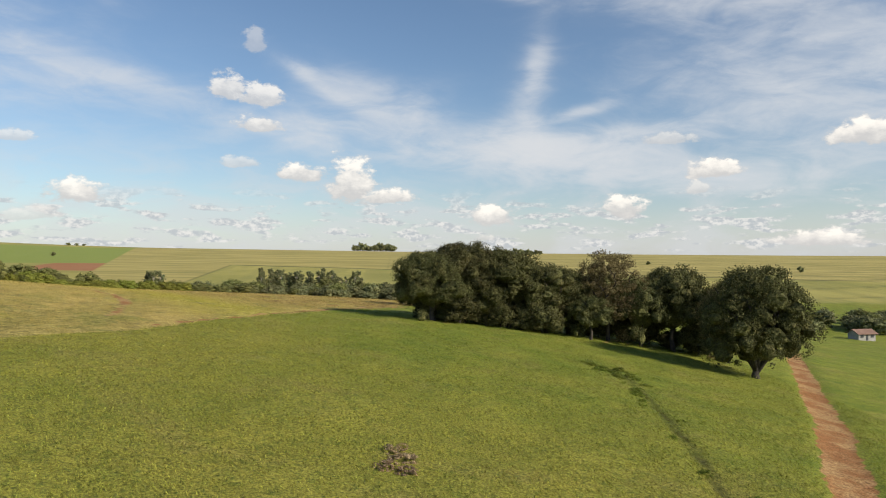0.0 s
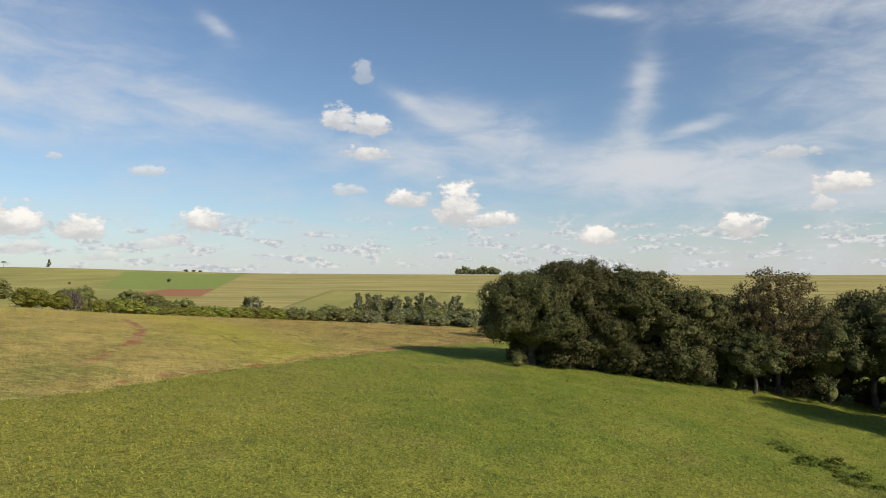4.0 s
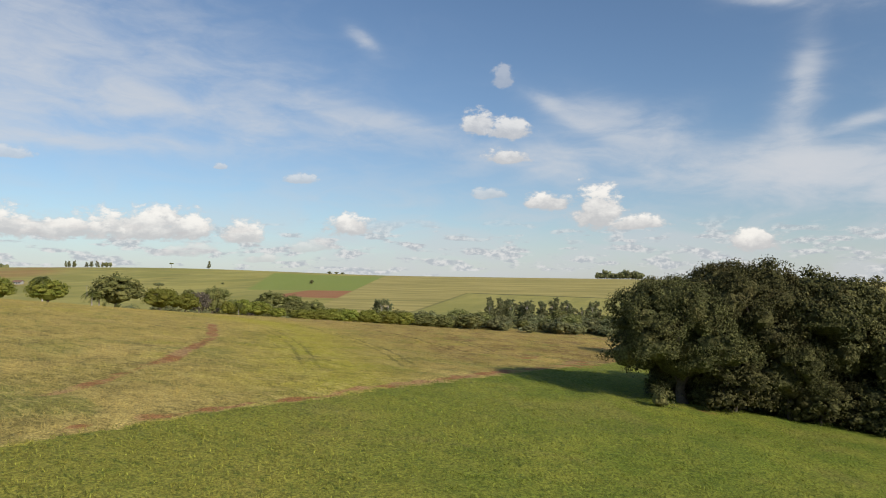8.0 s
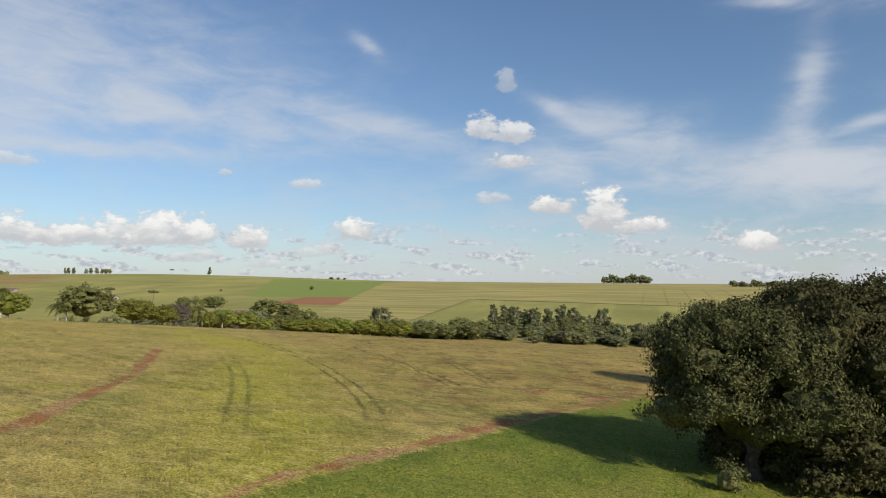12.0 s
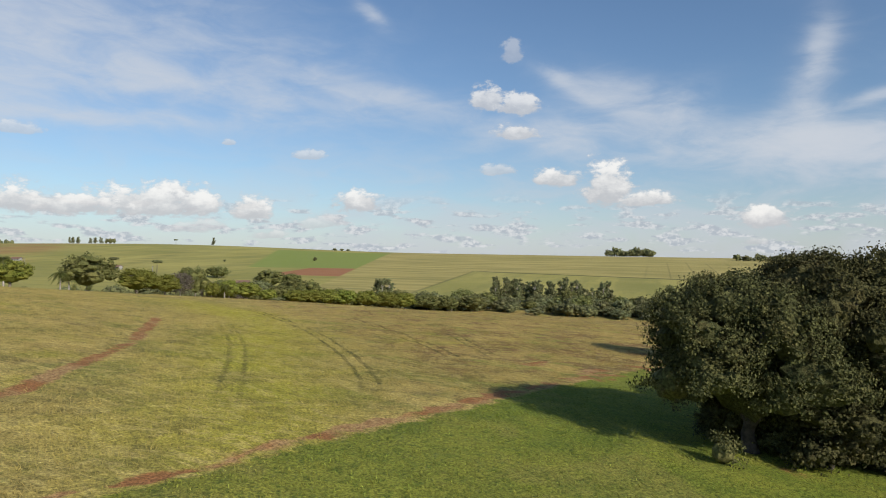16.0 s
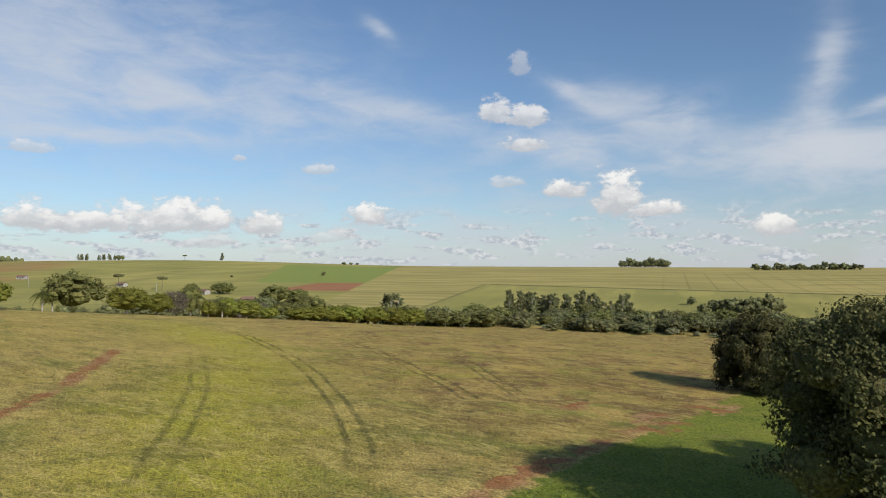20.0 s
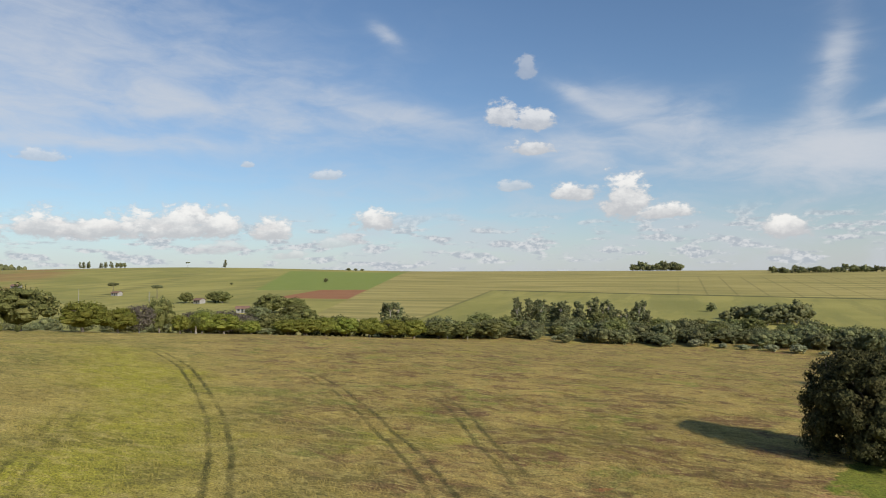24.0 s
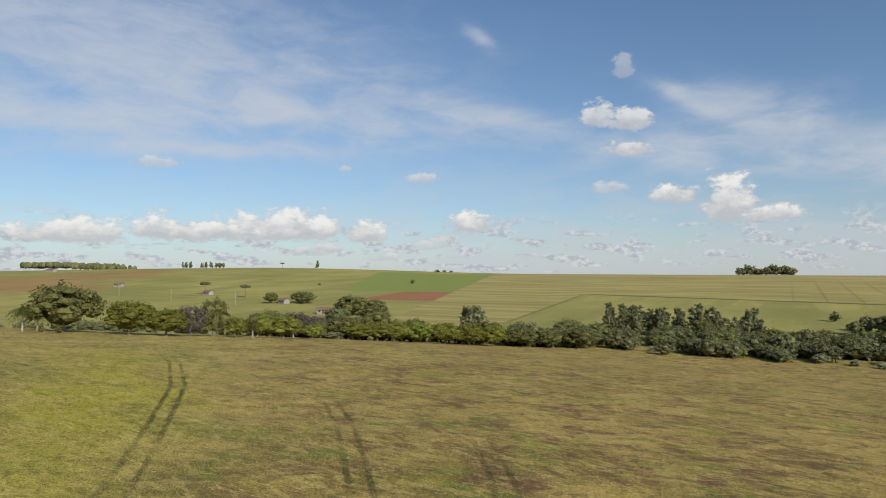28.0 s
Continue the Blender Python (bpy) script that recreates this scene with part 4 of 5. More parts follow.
def tree_meshes(seed, width, tall, low, lobes_n, clumps, per, leaf, clump_r, trunk_r, flat=1.0, core=0.80, spread_out=0.5, limb_n=6, skirt=0, heart=0.72):
    rng = np.random.RandomState(seed)
    lobes = dome_lobes(rng, width, tall, low, lobes_n, flat, skirt=skirt)
    pieces = [foliage(rng, lobes, clumps, per, leaf, clump_r, spread_out=spread_out, heart=heart)]
    if core:
        pieces += [rounded_core(l[:3], [k * core for k in l[3:]], rng, *((7, 10) if clumps > 200 else (5, 7))) for l in lobes]
    v, f = joined(pieces)
    wood = limbs(rng, max(0.8, low + (tall - low) * 0.12), tall, width, trunk_r, limb_n)
    return mesh_of("crown", v, f, True), mesh_of("trunk", *wood, True)


def plant(name, meshes, leaves, bark, x, y, label, group, turn=0.0, size=1.0, squash=1.0, category="tree"):
    t = thing(name, x, y, label, category, group, turn=turn)
    t.matrix_basis = t.matrix_basis @ Matrix.Diagonal((size, size, size * squash, 1))
    part("trunk", meshes[1], bark, t)
    part("crown", meshes[0], leaves, t)
    return t


def replant(first, x, y, turn, size=1.0, squash=1.0, label=""):
    """A copy of a tree at another place, turn and size."""
    first_scale = first.scale.copy()
    first.scale = (1, 1, 1)
    t = copy_thing(first, pose(x, y, ground_z(x, y) - 0.05, 0, 0, turn))
    first.scale = first_scale
    t.scale = (size, size, size * squash)
    if label:
        tagged(t, label)
    return t


# ---- ground ----
ground = new("ground", build_ground())
ground.data.materials.append(M_GROUND)
tagged(ground, "rolling farmland with green crop, dry grass and red soil", "ground", kind="structure")

# ---- the grove beside the green field ----
GROVE = "grove trees"
g_broad = bough_tree(101, 10.0, 9.7, 0.3, 34, 1350, 48, 0.135, 0.56, 0.36, 0.30, 0.18, hang=3)
g_tall = bough_tree(102, 9.6, 11.4, 1.8, 34, 1250, 44, 0.145, 0.56, 0.32, 0.30, 0.22, hang=3)
g_mid = bough_tree(103, 9.4, 10.6, 1.6, 28, 850, 32, 0.18, 0.56, 0.30, 0.31, 0.22, hang=2)
g_thin = bough_tree(104, 9.0, 12.8, 0.4, 34, 760, 24, 0.18, 0.62, 0.26, 0.28, 0.24, 3, core=0.35, heart=0.2, spread_out=0.9, limb_n=9)
g_dense = bough_tree(105, 9.2, 10.6, 1.5, 26, 560, 28, 0.20, 0.62, 0.30, 0.32, 0.2, 2)
grove_1 = plant("grove_tree", g_broad, M_BROAD, M_DARK_BARK, -0.9, 97.4, "broad dark green tree whose crown overhangs the grass", GROVE, 0)
grove_2 = plant("grove_tree", g_tall, M_BROAD, M_DARK_BARK, 3.5, 99.4, "tall dark green tree rising over the grove", GROVE, 40)
grove_3 = plant("grove_tree", g_mid, M_BROAD, M_DARK_BARK, 10.0, 100.2, "dense dark green tree within the grove", GROVE, 80, 1.06)
grove_4 = plant("grove_tree", g_thin, M_OLIVE, M_DARK_BARK, 24.6, 101.0, "thin-leaved olive brown tree with bare top twigs", GROVE, 0, 1.0)
grove_5 = plant("grove_tree", g_dense, M_BROAD, M_DARK_BARK, 15.4, 100.0, "dense dark green tree within the grove", GROVE, 250, 0.95, 0.98)
for x, y, turn, size, squash, first in ((19.2, 103.0, 130, 0.86, 1.05, grove_5), (29.2, 100.4, 20, 0.88, 1.08, grove_5), (34.2, 101.4, 170, 1.04, 1.13, grove_5),
                                        (39.8, 95.4, 200, 0.72, 1.25, grove_4), (41.5, 103.5, 300, 0.95, 1.0, grove_5), (6.6, 106.5, 10, 0.92, 0.98, grove_5),
                                        (13.0, 107.5, 60, 0.92, 0.95, grove_5), (24.0, 108.5, 100, 0.92, 0.95, grove_5), (32.0, 108.5, 230, 0.95, 0.95, grove_5),
                                        (6.6, 97.6, 210, 0.62, 0.95, grove_5), (21.6, 98.8, 320, 0.66, 0.92, grove_5)):
    replant(first, x, y, turn, size, squash)
under_m = tree_meshes(106, 5.0, 3.4, -0.2, 14, 210, 24, 0.15, 0.5, 0.10, core=0.7, limb_n=4, heart=0.4)
under_1 = plant("understory_shrub", under_m, M_BROAD, M_DARK_BARK, 1.5, 102.4, "dark shrub in the shade under the grove", GROVE, 0, 1.0, 1.0, "shrub")
for i, (x, y) in enumerate(((5.4, 102.2), (9.0, 103.4), (12.6, 102.0), (16.4, 103.2), (20.0, 101.4), (23.8, 103.6), (27.4, 103.2), (31.2, 103.6), (35.2, 104.2), (38.8, 103.8), (-0.6, 104.6), (37.4, 100.4), (-1.8, 99.4), (1.4, 98.6), (-0.2, 101.6), (2.8, 96.8), (5.6, 98.8), (8.6, 97.8), (11.8, 98.6), (14.6, 97.8))):
    replant(under_1, x, y, 77 * i, 0.85 + 0.13 * (i % 4), 0.95)

weed_lobes = [(0, 0, 0.22, 0.42, 0.42, 0.34), (0.38, 0.1, 0.16, 0.34, 0.3, 0.26), (-0.3, 0.25, 0.18, 0.34, 0.36, 0.28), (0.05, -0.35, 0.14, 0.32, 0.3, 0.24)]
weed_mesh = mesh_of("weed_clump", *foliage(np.random.RandomState(108), weed_lobes, 44, 9, 0.13, 0.15, 0.1, 0.6), True)
weed_mesh.materials.append(M_WEED)
weed_rng = random.Random(9)
for k in range(30):
    i = weed_rng.randrange(len(GULLY) - 1)
    s = weed_rng.random()
    wx, wy = [GULLY[i][j] + s * (GULLY[i + 1][j] - GULLY[i][j]) for j in (0, 1)]
    wx, wy = wx + weed_rng.choice((-1, -1, 1)) * weed_rng.uniform(0.35, 1.3), wy + weed_rng.uniform(-0.5, 0.5)
    if k < 9:
        wx, wy = 17.0 + weed_rng.uniform(-1.6, 1.6), 66 + weed_rng.uniform(-2.6, 4.0)
    weed = new("weed_clump", weed_mesh)
    big = weed_rng.uniform(0.45, 0.95)
    weed.matrix_basis = pose(wx, wy, ground_z(wx, wy) - 0.12, 0, 0, weed_rng.uniform(0, 360)) @ Matrix.Diagonal((big, big, big * weed_rng.uniform(0.7, 1.0), 1))
    tagged(weed, "leafy dark green weed clump in the crop", "weed", "weed clumps")

dead_mesh = weed_mesh.copy()
dead_mesh.name = "dead_weeds"
dead_mesh.materials.clear()
dead_mesh.materials.append(M_DEAD)
for wx, wy, big, turn in ((-2.3, 33.6, 0.75, 0), (-1.6, 32.5, 0.9, 70), (-2.4, 31.4, 0.8, 150), (-1.5, 31.0, 0.7, 220), (-1.9, 34.4, 0.5, 300)):
    dead = new("dead_weeds", dead_mesh)
    dead.matrix_basis = pose(wx, wy, ground_z(wx, wy) - 0.1, 0, 0, turn) @ Matrix.Diagonal((big, big * 1.3, big * 0.75, 1))
    tagged(dead, "dry brown clump of dead weeds in the green crop", "weed", "dead weeds")

lone_m = bough_tree(110, 12.2, 13.4, -1.4, 44, 1350, 28, 0.19, 0.58, 0.42, 0.26, 0.24, 0, core=0.66, heart=0.24, spread_out=0.8, limb_n=10, under=-0.5)
lone = plant("lone_tree", lone_m, M_BROAD, M_DARK_BARK, 38.2, 83.6, "broad dark green tree standing alone beside the red farm road", "", 200)
bush_m = bough_tree(111, 7.7, 7.9, -2.3, 46, 1250, 26, 0.18, 0.46, 0.30, 0.26, 0.07, 0, core=0.72, heart=0.3, spread_out=0.45, lift=0.25)
bush = plant("round_tree", bush_m, M_BROAD, M_BARK, -4.3, 143.0, "round dense dark green tree at the edge of the dry field", "")

# ---- mango trees, palms and bushes along the foot of the field ----
FOOT = "trees along the foot of the field"
mango_m = bough_tree(120, 10.0, 7.0, 0.6, 26, 360, 9, 0.40, 0.62, 0.32, 0.30, 0.10, 0, core=0.95, heart=0.0, limb_n=5, under=-0.45)
mango_n = bough_tree(121, 9.0, 6.4, 0.5, 24, 320, 9, 0.40, 0.60, 0.30, 0.30, 0.10, 0, core=0.95, heart=0.0, limb_n=5, under=-0.45)
broad_m = bough_tree(122, 11.0, 9.5, 0.4, 24, 230, 8, 0.52, 0.75, 0.32, 0.31, 0.16, 2, core=0.9, heart=0.0, limb_n=4, under=-0.5)
shrub_m = bough_tree(123, 6.5, 4.6, -0.2, 13, 120, 7, 0.46, 0.62, 0.16, 0.36, 0.2, 2, core=0.9, heart=0.0, limb_n=3, under=-0.6)
grey_m = tree_meshes(124, 8.0, 7.0, 0.8, 14, 230, 9, 0.42, 0.85, 0.18, core=0.0, spread_out=1.0, heart=0.3)
mango_1 = plant("mango_tree", mango_m, M_MANGO, M_BARK, -140.8, 196.4, "round green mango tree with a short trunk", FOOT, 0, 0.98, 0.92)
mango_2 = plant("mango_tree", mango_n, M_MANGO, M_BARK, -136.2, 201.4, "round green mango tree with a short trunk", FOOT, 50, 0.84, 1.0)
broad_1 = plant("broad_tree", broad_m, M_VALLEY, M_BARK, -146.7, 186.4, "large dark green mango tree beside a palm", FOOT, 0, 1.12, 0.85)
shrub_1 = plant("shrub", shrub_m, M_FAR, M_BARK, -146.8, 268.0, "low grey green shrub at the foot of the field", FOOT, 0, 0.8, 0.6, "shrub")
grey_1 = plant("bare_tree", grey_m, M_GREY, M_PALE_BARK, -137.6, 208.6, "leafless grey brown tree between the mango trees", FOOT, 0, 0.85, 1.0)
rng = random.Random(7)
for x, y, w, h in ((-134.8, 226.0, 6.0, 5.4), (-133.0, 232.0, 8.0, 5.2), (-131.8, 241.5, 5.4, 3.6), (-142.6, 274.4, 10.4, 5.0), (-139.0, 279.2, 9.2, 5.6),
                   (-136.3, 285.7, 9.2, 6.2), (-130.2, 289.1, 9.4, 6.3), (-123.5, 292.9, 9.4, 6.4), (-117.8, 298.4, 9.4, 6.3), (-112.4, 303.9, 9.4, 6.3),
                   (-136.8, 220.6, 4.6, 4.4), (-150.4, 168.4, 9.0, 6.0), (-160.0, 162.0, 8.0, 6.0)):
    first, fw, fh = ((mango_1, 10.0, 7.0), (mango_2, 9.0, 6.4))[rng.random() < 0.5]
    replant(first, x, y, rng.uniform(0, 360), w / fw, (h / fh) / (w / fw))
for x, y, w, h in ((-138.2, 215.4, 6.4, 8.2), (-238, 397, 16.0, 10.0), (-147.3, 290.3, 10.6, 9.4), (-108.2, 316.2, 11.4, 6.4), (-101.0, 320.8, 9.5, 6.0),
                   (-92.2, 326.8, 11.4, 6.4), (-103.7, 348.3, 12.0, 7.4), (-204, 369, 14.0, 8.0), (-227, 402, 12, 8.0), (-336, 440, 9, 7), (-312, 446, 11, 7.5), (-322, 450, 9, 7)):
    replant(broad_1, x, y, rng.uniform(0, 360), w / 11.0, (h / 9.5) / (w / 11.0), "dark green broad-leaved tree in the stream valley")
for x, y, w, h in ((-167.2, 273.5, 11.0, 7.5), (-167.8, 258.7, 6.9, 6.5), (-180, 300, 10, 7.5), (-172, 286, 9, 7)):
    replant(grey_1, x, y, rng.uniform(0, 360), w / 8.0, (h / 7.0) / (w / 8.0))

PALE_PLACES = [(-108.7, 329.5), (-101.0, 330.0), (-95.7, 327.2), (-77.2, 332.5), (-69.7, 331.2), (-57.6, 330.0), (-34.9, 331.4), (-22.7, 327.8), (-14.6, 326.4), (-8.4, 324.4), (-0.8, 323.2), (6.3, 320.6), (13.1, 318.4)]

# ---- thicket along the stream ----
STREAM = [(-190, 258), (-168, 296), (-132, 318), (-112, 332), (-96, 344), (-63, 350), (-30, 352), (-5, 354), (35, 342), (80, 306), (118, 262), (150, 258), (200, 275), (270, 290)]


def along(line, s):
    total = [0.0]
    for (ax, ay), (bx, by) in zip(line, line[1:]):
        total.append(total[-1] + math.hypot(bx - ax, by - ay))
    d = s * total[-1]
    for i in range(len(line) - 1):
        if d <= total[i + 1]:
            k = (d - total[i]) / (total[i + 1] - total[i])
            return line[i][0] + k * (line[i + 1][0] - line[i][0]), line[i][1] + k * (line[i + 1][1] - line[i][1])
    return line[-1]


for i in range(230):
    x, y = along(STREAM, (i + rng.random()) / 230)
    x, y = x + rng.uniform(-9, 9), y + rng.uniform(-14, 18)
    if i % 4 == 1:
        s = rng.uniform(0.55, 0.85)
        replant(broad_1, x, y, rng.uniform(0, 360), s, rng.uniform(0.75, 1.05), "dark green broad-leaved tree in the stream valley")
    else:
        replant(shrub_1, x, y, rng.uniform(0, 360), rng.uniform(0.9, 1.5), rng.uniform(0.75, 1.1))
for i in range(22):
    x, y = along([(-330, 300), (-270, 300), (-225, 300), (-200, 320), (-205, 360), (-250, 400)], (i + rng.random()) / 22)
    replant(shrub_1, x + rng.uniform(-14, 14), y + rng.uniform(-14, 14), rng.uniform(0, 360), rng.uniform(0.8, 1.5), rng.uniform(0.8, 1.1))
for i in range(16):
    x, y = along([(-420, 250), (-360, 270), (-300, 262), (-240, 262), (-200, 245)], (i + rng.random()) / 16)
    replant(shrub_1, x + rng.uniform(-10, 10), y + rng.uniform(-10, 10), rng.uniform(0, 360), rng.uniform(0.8, 1.5), rng.uniform(0.8, 1.2))

for i in range(18):
    x, y = along([(-172, 252), (-158, 280), (-146, 296), (-128, 308), (-112, 320)], (i + rng.random()) / 18)
    replant(broad_1, x + rng.uniform(-4, 4), y + rng.uniform(-2, 8), rng.uniform(0, 360), rng.uniform(0.6, 0.9), rng.uniform(0.72, 0.95), "dark green broad-leaved tree in the stream valley")

for i in range(74):
    x, y = along([(-112, 322), (-90, 326), (-70, 326), (-54, 317), (-44, 319), (-22, 328), (1, 330), (30, 326), (52, 312)], (i + rng.random()) / 74)
    deep = rng.uniform(0, 22)
    s = rng.uniform(0.85, 1.25) if x > -60 else rng.uniform(0.6, 0.95)
    if i % 5 == 2:
        replant(broad_1, x, y + 8 + deep, rng.uniform(0, 360), s * 0.7, rng.uniform(0.8, 1.0), "dark green broad-leaved tree in the stream valley")
    else:
        replant(shrub_1, x, y + deep, rng.uniform(0, 360), s, rng.uniform(0.8, 1.15), "dense dark green shrub in the thicket along the stream")

pale_mesh = shrub_m[0].copy()
pale_mesh.materials.clear()
pale_1 = plant("pale_shrub", (pale_mesh, shrub_m[1]), M_PALE, M_BARK, -104.0, 331.0, "pale grey green shrub at the edge of the field", FOOT, 0, 0.62, 0.8, "shrub")
for i, (x, y) in enumerate(PALE_PLACES):
    replant(pale_1, x, y, 67 * i, 0.42 + 0.09 * (i % 4), 0.72 + 0.1 * (i % 3))

# ---- eucalyptus stand ----
euc_rng = np.random.RandomState(130)
euc_lobes = [(euc_rng.uniform(-1.7, 1.7) * (1 - 0.07 * i), euc_rng.uniform(-1.7, 1.7) * (1 - 0.07 * i), 2.4 + 1.0 * i, 2.0 - 0.11 * i, 2.0 - 0.11 * i, 1.1) for i in range(10)]
euc_v = joined([foliage(euc_rng, euc_lobes, 100, 6, 0.50, 0.62, 0.5, 0.9)] + [rounded_core(l[:3], [k * 0.6 for k in l[3:]], euc_rng) for l in euc_lobes])
euc_m = (mesh_of("crown", *euc_v, True), mesh_of("trunk", *limbs(euc_rng, 7.0, 12.5, 3.0, 0.17, 5), True))
STAND = "eucalyptus stand"
euc_1 = plant("eucalyptus", euc_m, M_FAR, M_PALE_BARK, -97, 377, "tall slender grey green eucalyptus tree", STAND)
for i in range(34):
    k = i / 33
    big = 0.72 + 0.38 * rng.random() if k < 0.62 else 0.62 + 0.5 * rng.random()
    replant(euc_1, -98 + 55 * k + rng.uniform(-2, 2), 375 + 8 * k + rng.uniform(-9, 11), rng.uniform(0, 360), big * 0.92, rng.uniform(0.85, 1.1))
for x, y in ((-147, 351), (-144, 349), (-141.5, 352), (-145, 354)):
    replant(euc_1, x, y, rng.uniform(0, 360), 1.0, 0.95, "dense grey green conifer-shaped tree")

# ---- palms ----
def palm_meshes(seed, tall, frond, count):
    r = np.random.RandomState(seed)
    trunk = tube([(0, 0, -0.3), (0.05, 0, tall * 0.5), (0.1, 0.05, tall)], [0.22, 0.17, 0.15], 8)
    pieces = []
    for i in range(count):
        a, lift = 2.399 * i, r.uniform(-0.5, 1.1)
        d = np.array([math.cos(a), math.sin(a)])
        prev = np.array([0.1, 0.05, tall])
        for k in range(1, 7):
            s = k / 6
            p = np.array([0.1 + d[0] * frond * s * math.cos(lift * 0.6), 0.05 + d[1] * frond * s * math.cos(lift * 0.6), tall + frond * (lift * 0.55 * s - 0.62 * s * s)])
            side = np.array([-d[1], d[0], 0]) * (0.42 * frond * 0.5 * math.sin(math.pi * min(0.97, s * 0.9 + 0.08)))
            hang = np.array([0, 0, -0.22 * frond * 0.4])
            for sgn in (-1, 1):
                for leaf in range(2):
                    q = prev + (p - prev) * (leaf * 0.5)
                    pieces.append((np.array([q, q + (p - prev) * 0.30, q + (p - prev) * 0.75 + sgn * side + hang, q + (p - prev) * 0.55 + sgn * side + hang]), np.array([[0, 1, 2, 3]])))
            prev = p
    return mesh_of("crown", *joined(pieces), True), mesh_of("trunk", *trunk, True)


palm_m = palm_meshes(140, 4.2, 2.9, 22)
palm_1 = plant("palm", palm_m, M_PALM, M_PALE_BARK, -147.6, 179.2, "feathery yellow green palm beside a mango tree", "palms", 0, 0.95)
for x, y, s, sq in ((-134.6, 223.6, 0.95, 1.0), (-148.6, 182.6, 0.9, 0.9), (-150.2, 166.8, 1.1, 1.4), (-98, 318, 0.7, 0.7), (-104, 314, 0.7, 0.6)):
    replant(palm_1, x, y, rng.uniform(0, 360), s, sq, "feathery green palm among the trees")

# ---- trees of the far hillside ----
HILL = "trees on the far hillside"
far_m = tree_meshes(150, 9.0, 8.0, -0.6, 7, 46, 4, 0.9, 0.95, 0.25, core=0.86, limb_n=2)
far_1 = plant("far_tree", far_m, M_FAR, M_BARK, -112, 915, "dark round tree on the crest of the hill", HILL)
for i in range(22):
    replant(far_1, -112 + 54 * (i + rng.random()) / 22, 915 + rng.uniform(-12, 12), rng.uniform(0, 360), rng.uniform(0.6, 1.35), rng.uniform(0.75, 1.25))
for i in range(36):
    k = (i + rng.random()) / 36
    replant(far_1, 27 + 92 * k, 800 + 22 * k + rng.uniform(-8, 8), rng.uniform(0, 360), rng.uniform(0.5, 0.95), rng.uniform(0.75, 1.1))
for x, y, s, sq in ((-361.6, 650.3, 0.55, 0.9), (-489, 915, 0.9, 0.5), (-478, 915, 0.8, 0.5), (-470, 918, 0.7, 0.5), (-430, 600, 0.35, 0.8), (193, 640, 0.55, 0.8), (293, 560, 0.7, 0.9),
                    (-20, 444, 0.6, 0.9), (-9, 412, 0.9, 0.8), (-5, 406, 1.0, 0.8), (-1, 404, 1.1, 0.85), (3, 408, 1.0, 0.8), (6, 403, 1.1, 0.9), (-13, 400, 0.8, 0.8), (9, 410, 1.0, 0.9), (13, 405, 1.15, 1.0), (17, 411, 1.0, 0.9), (2, 396, 0.9, 0.7), (10, 396, 0.9, 0.7),
                    (2, 152, 0.55, 0.8), (5, 160, 0.6, 0.9), (10, 170, 0.7, 0.9), (14, 184, 0.75, 0.9), (13, 206, 1.2, 1.1), (22, 212, 1.1, 1.0)):
    replant(far_1, x, y, rng.uniform(0, 360), s, sq, "dark green tree standing in the open fields")
for i in range(14):
    k = (i + rng.random()) / 14
    replant(euc_1, -914 + 78 * k ** 1.5, 850 + rng.uniform(-8, 8), rng.uniform(0, 360), rng.uniform(0.6, 0.9), rng.uniform(1.0, 1.3), "dark slender tree on the skyline")
for k in range(4):
    replant(far_1, -841 + 3.5 * k, 850 + 4 * (k % 2), 70 * k, 0.75, 1.3, "dark round tree on the skyline")

# umbrella-shaped araucarias and the lone tall tree on the skyline
u_rng = np.random.RandomState(160)
u_lobes = [(math.cos(a) * 2.2, math.sin(a) * 2.2, 8.3 + 0.25 * math.sin(3 * a), 1.5, 1.5, 0.55) for a in [i * 0.9 for i in range(7)]] + [(0, 0, 8.7, 2.0, 2.0, 0.6)]
u_v = joined([foliage(u_rng, u_lobes, 110, 10, 0.7, 0.6)] + [rounded_core(l[:3], [k * 0.75 for k in l[3:]], u_rng) for l in u_lobes])
u_wood = joined([tube([(0, 0, -0.4), (0.1, 0, 4), (0, 0, 8.6)], [0.28, 0.22, 0.14], 7)] +
                [tube([(0, 0, 7.4), (math.cos(a) * 1.2, math.sin(a) * 1.2, 7.7), (math.cos(a) * 2.4, math.sin(a) * 2.4, 8.2)], [0.1, 0.07, 0.03], 5) for a in [i * 0.9 for i in range(7)]])
araucaria = plant("araucaria", (mesh_of("crown", *u_v, True), mesh_of("trunk", *u_wood, True)), M_FAR, M_BARK, -443, 480, "umbrella-shaped araucaria with a bare trunk", "araucarias")
replant(araucaria, -388, 468, 70, 1.0, 1.0)
replant(araucaria, -800, 950, 20, 0.9, 1.0)
skyline = replant(euc_1, -700, 918, 0, 1.05, 1.0, "tall thin tree alone on the skyline")

# plantation on the far crest
forest_v, forest_f, count = [], [], 0
f_rng = np.random.RandomState(170)
for i in range(420):
    k = f_rng.uniform(0, 1) ** 1.4 * 0.75
    fx, fy = -1420 + 330 * k, 905 + 30 * k + f_rng.uniform(-30, 30)
    w = f_rng.uniform(2.4, 4.6)
    v, f = rounded_core((fx, fy, ground_z(fx, fy) + 10.5 - 14 * k * k + f_rng.uniform(-2, 2)), (w, w, w * 1.25), f_rng)
    forest_v.append(v)
    forest_f.append(f + count)
    count += len(v)
forest = new("plantation_forest", mesh_of("plantation_forest", np.concatenate(forest_v), np.concatenate(forest_f)))
forest.data.materials.append(M_FAR)
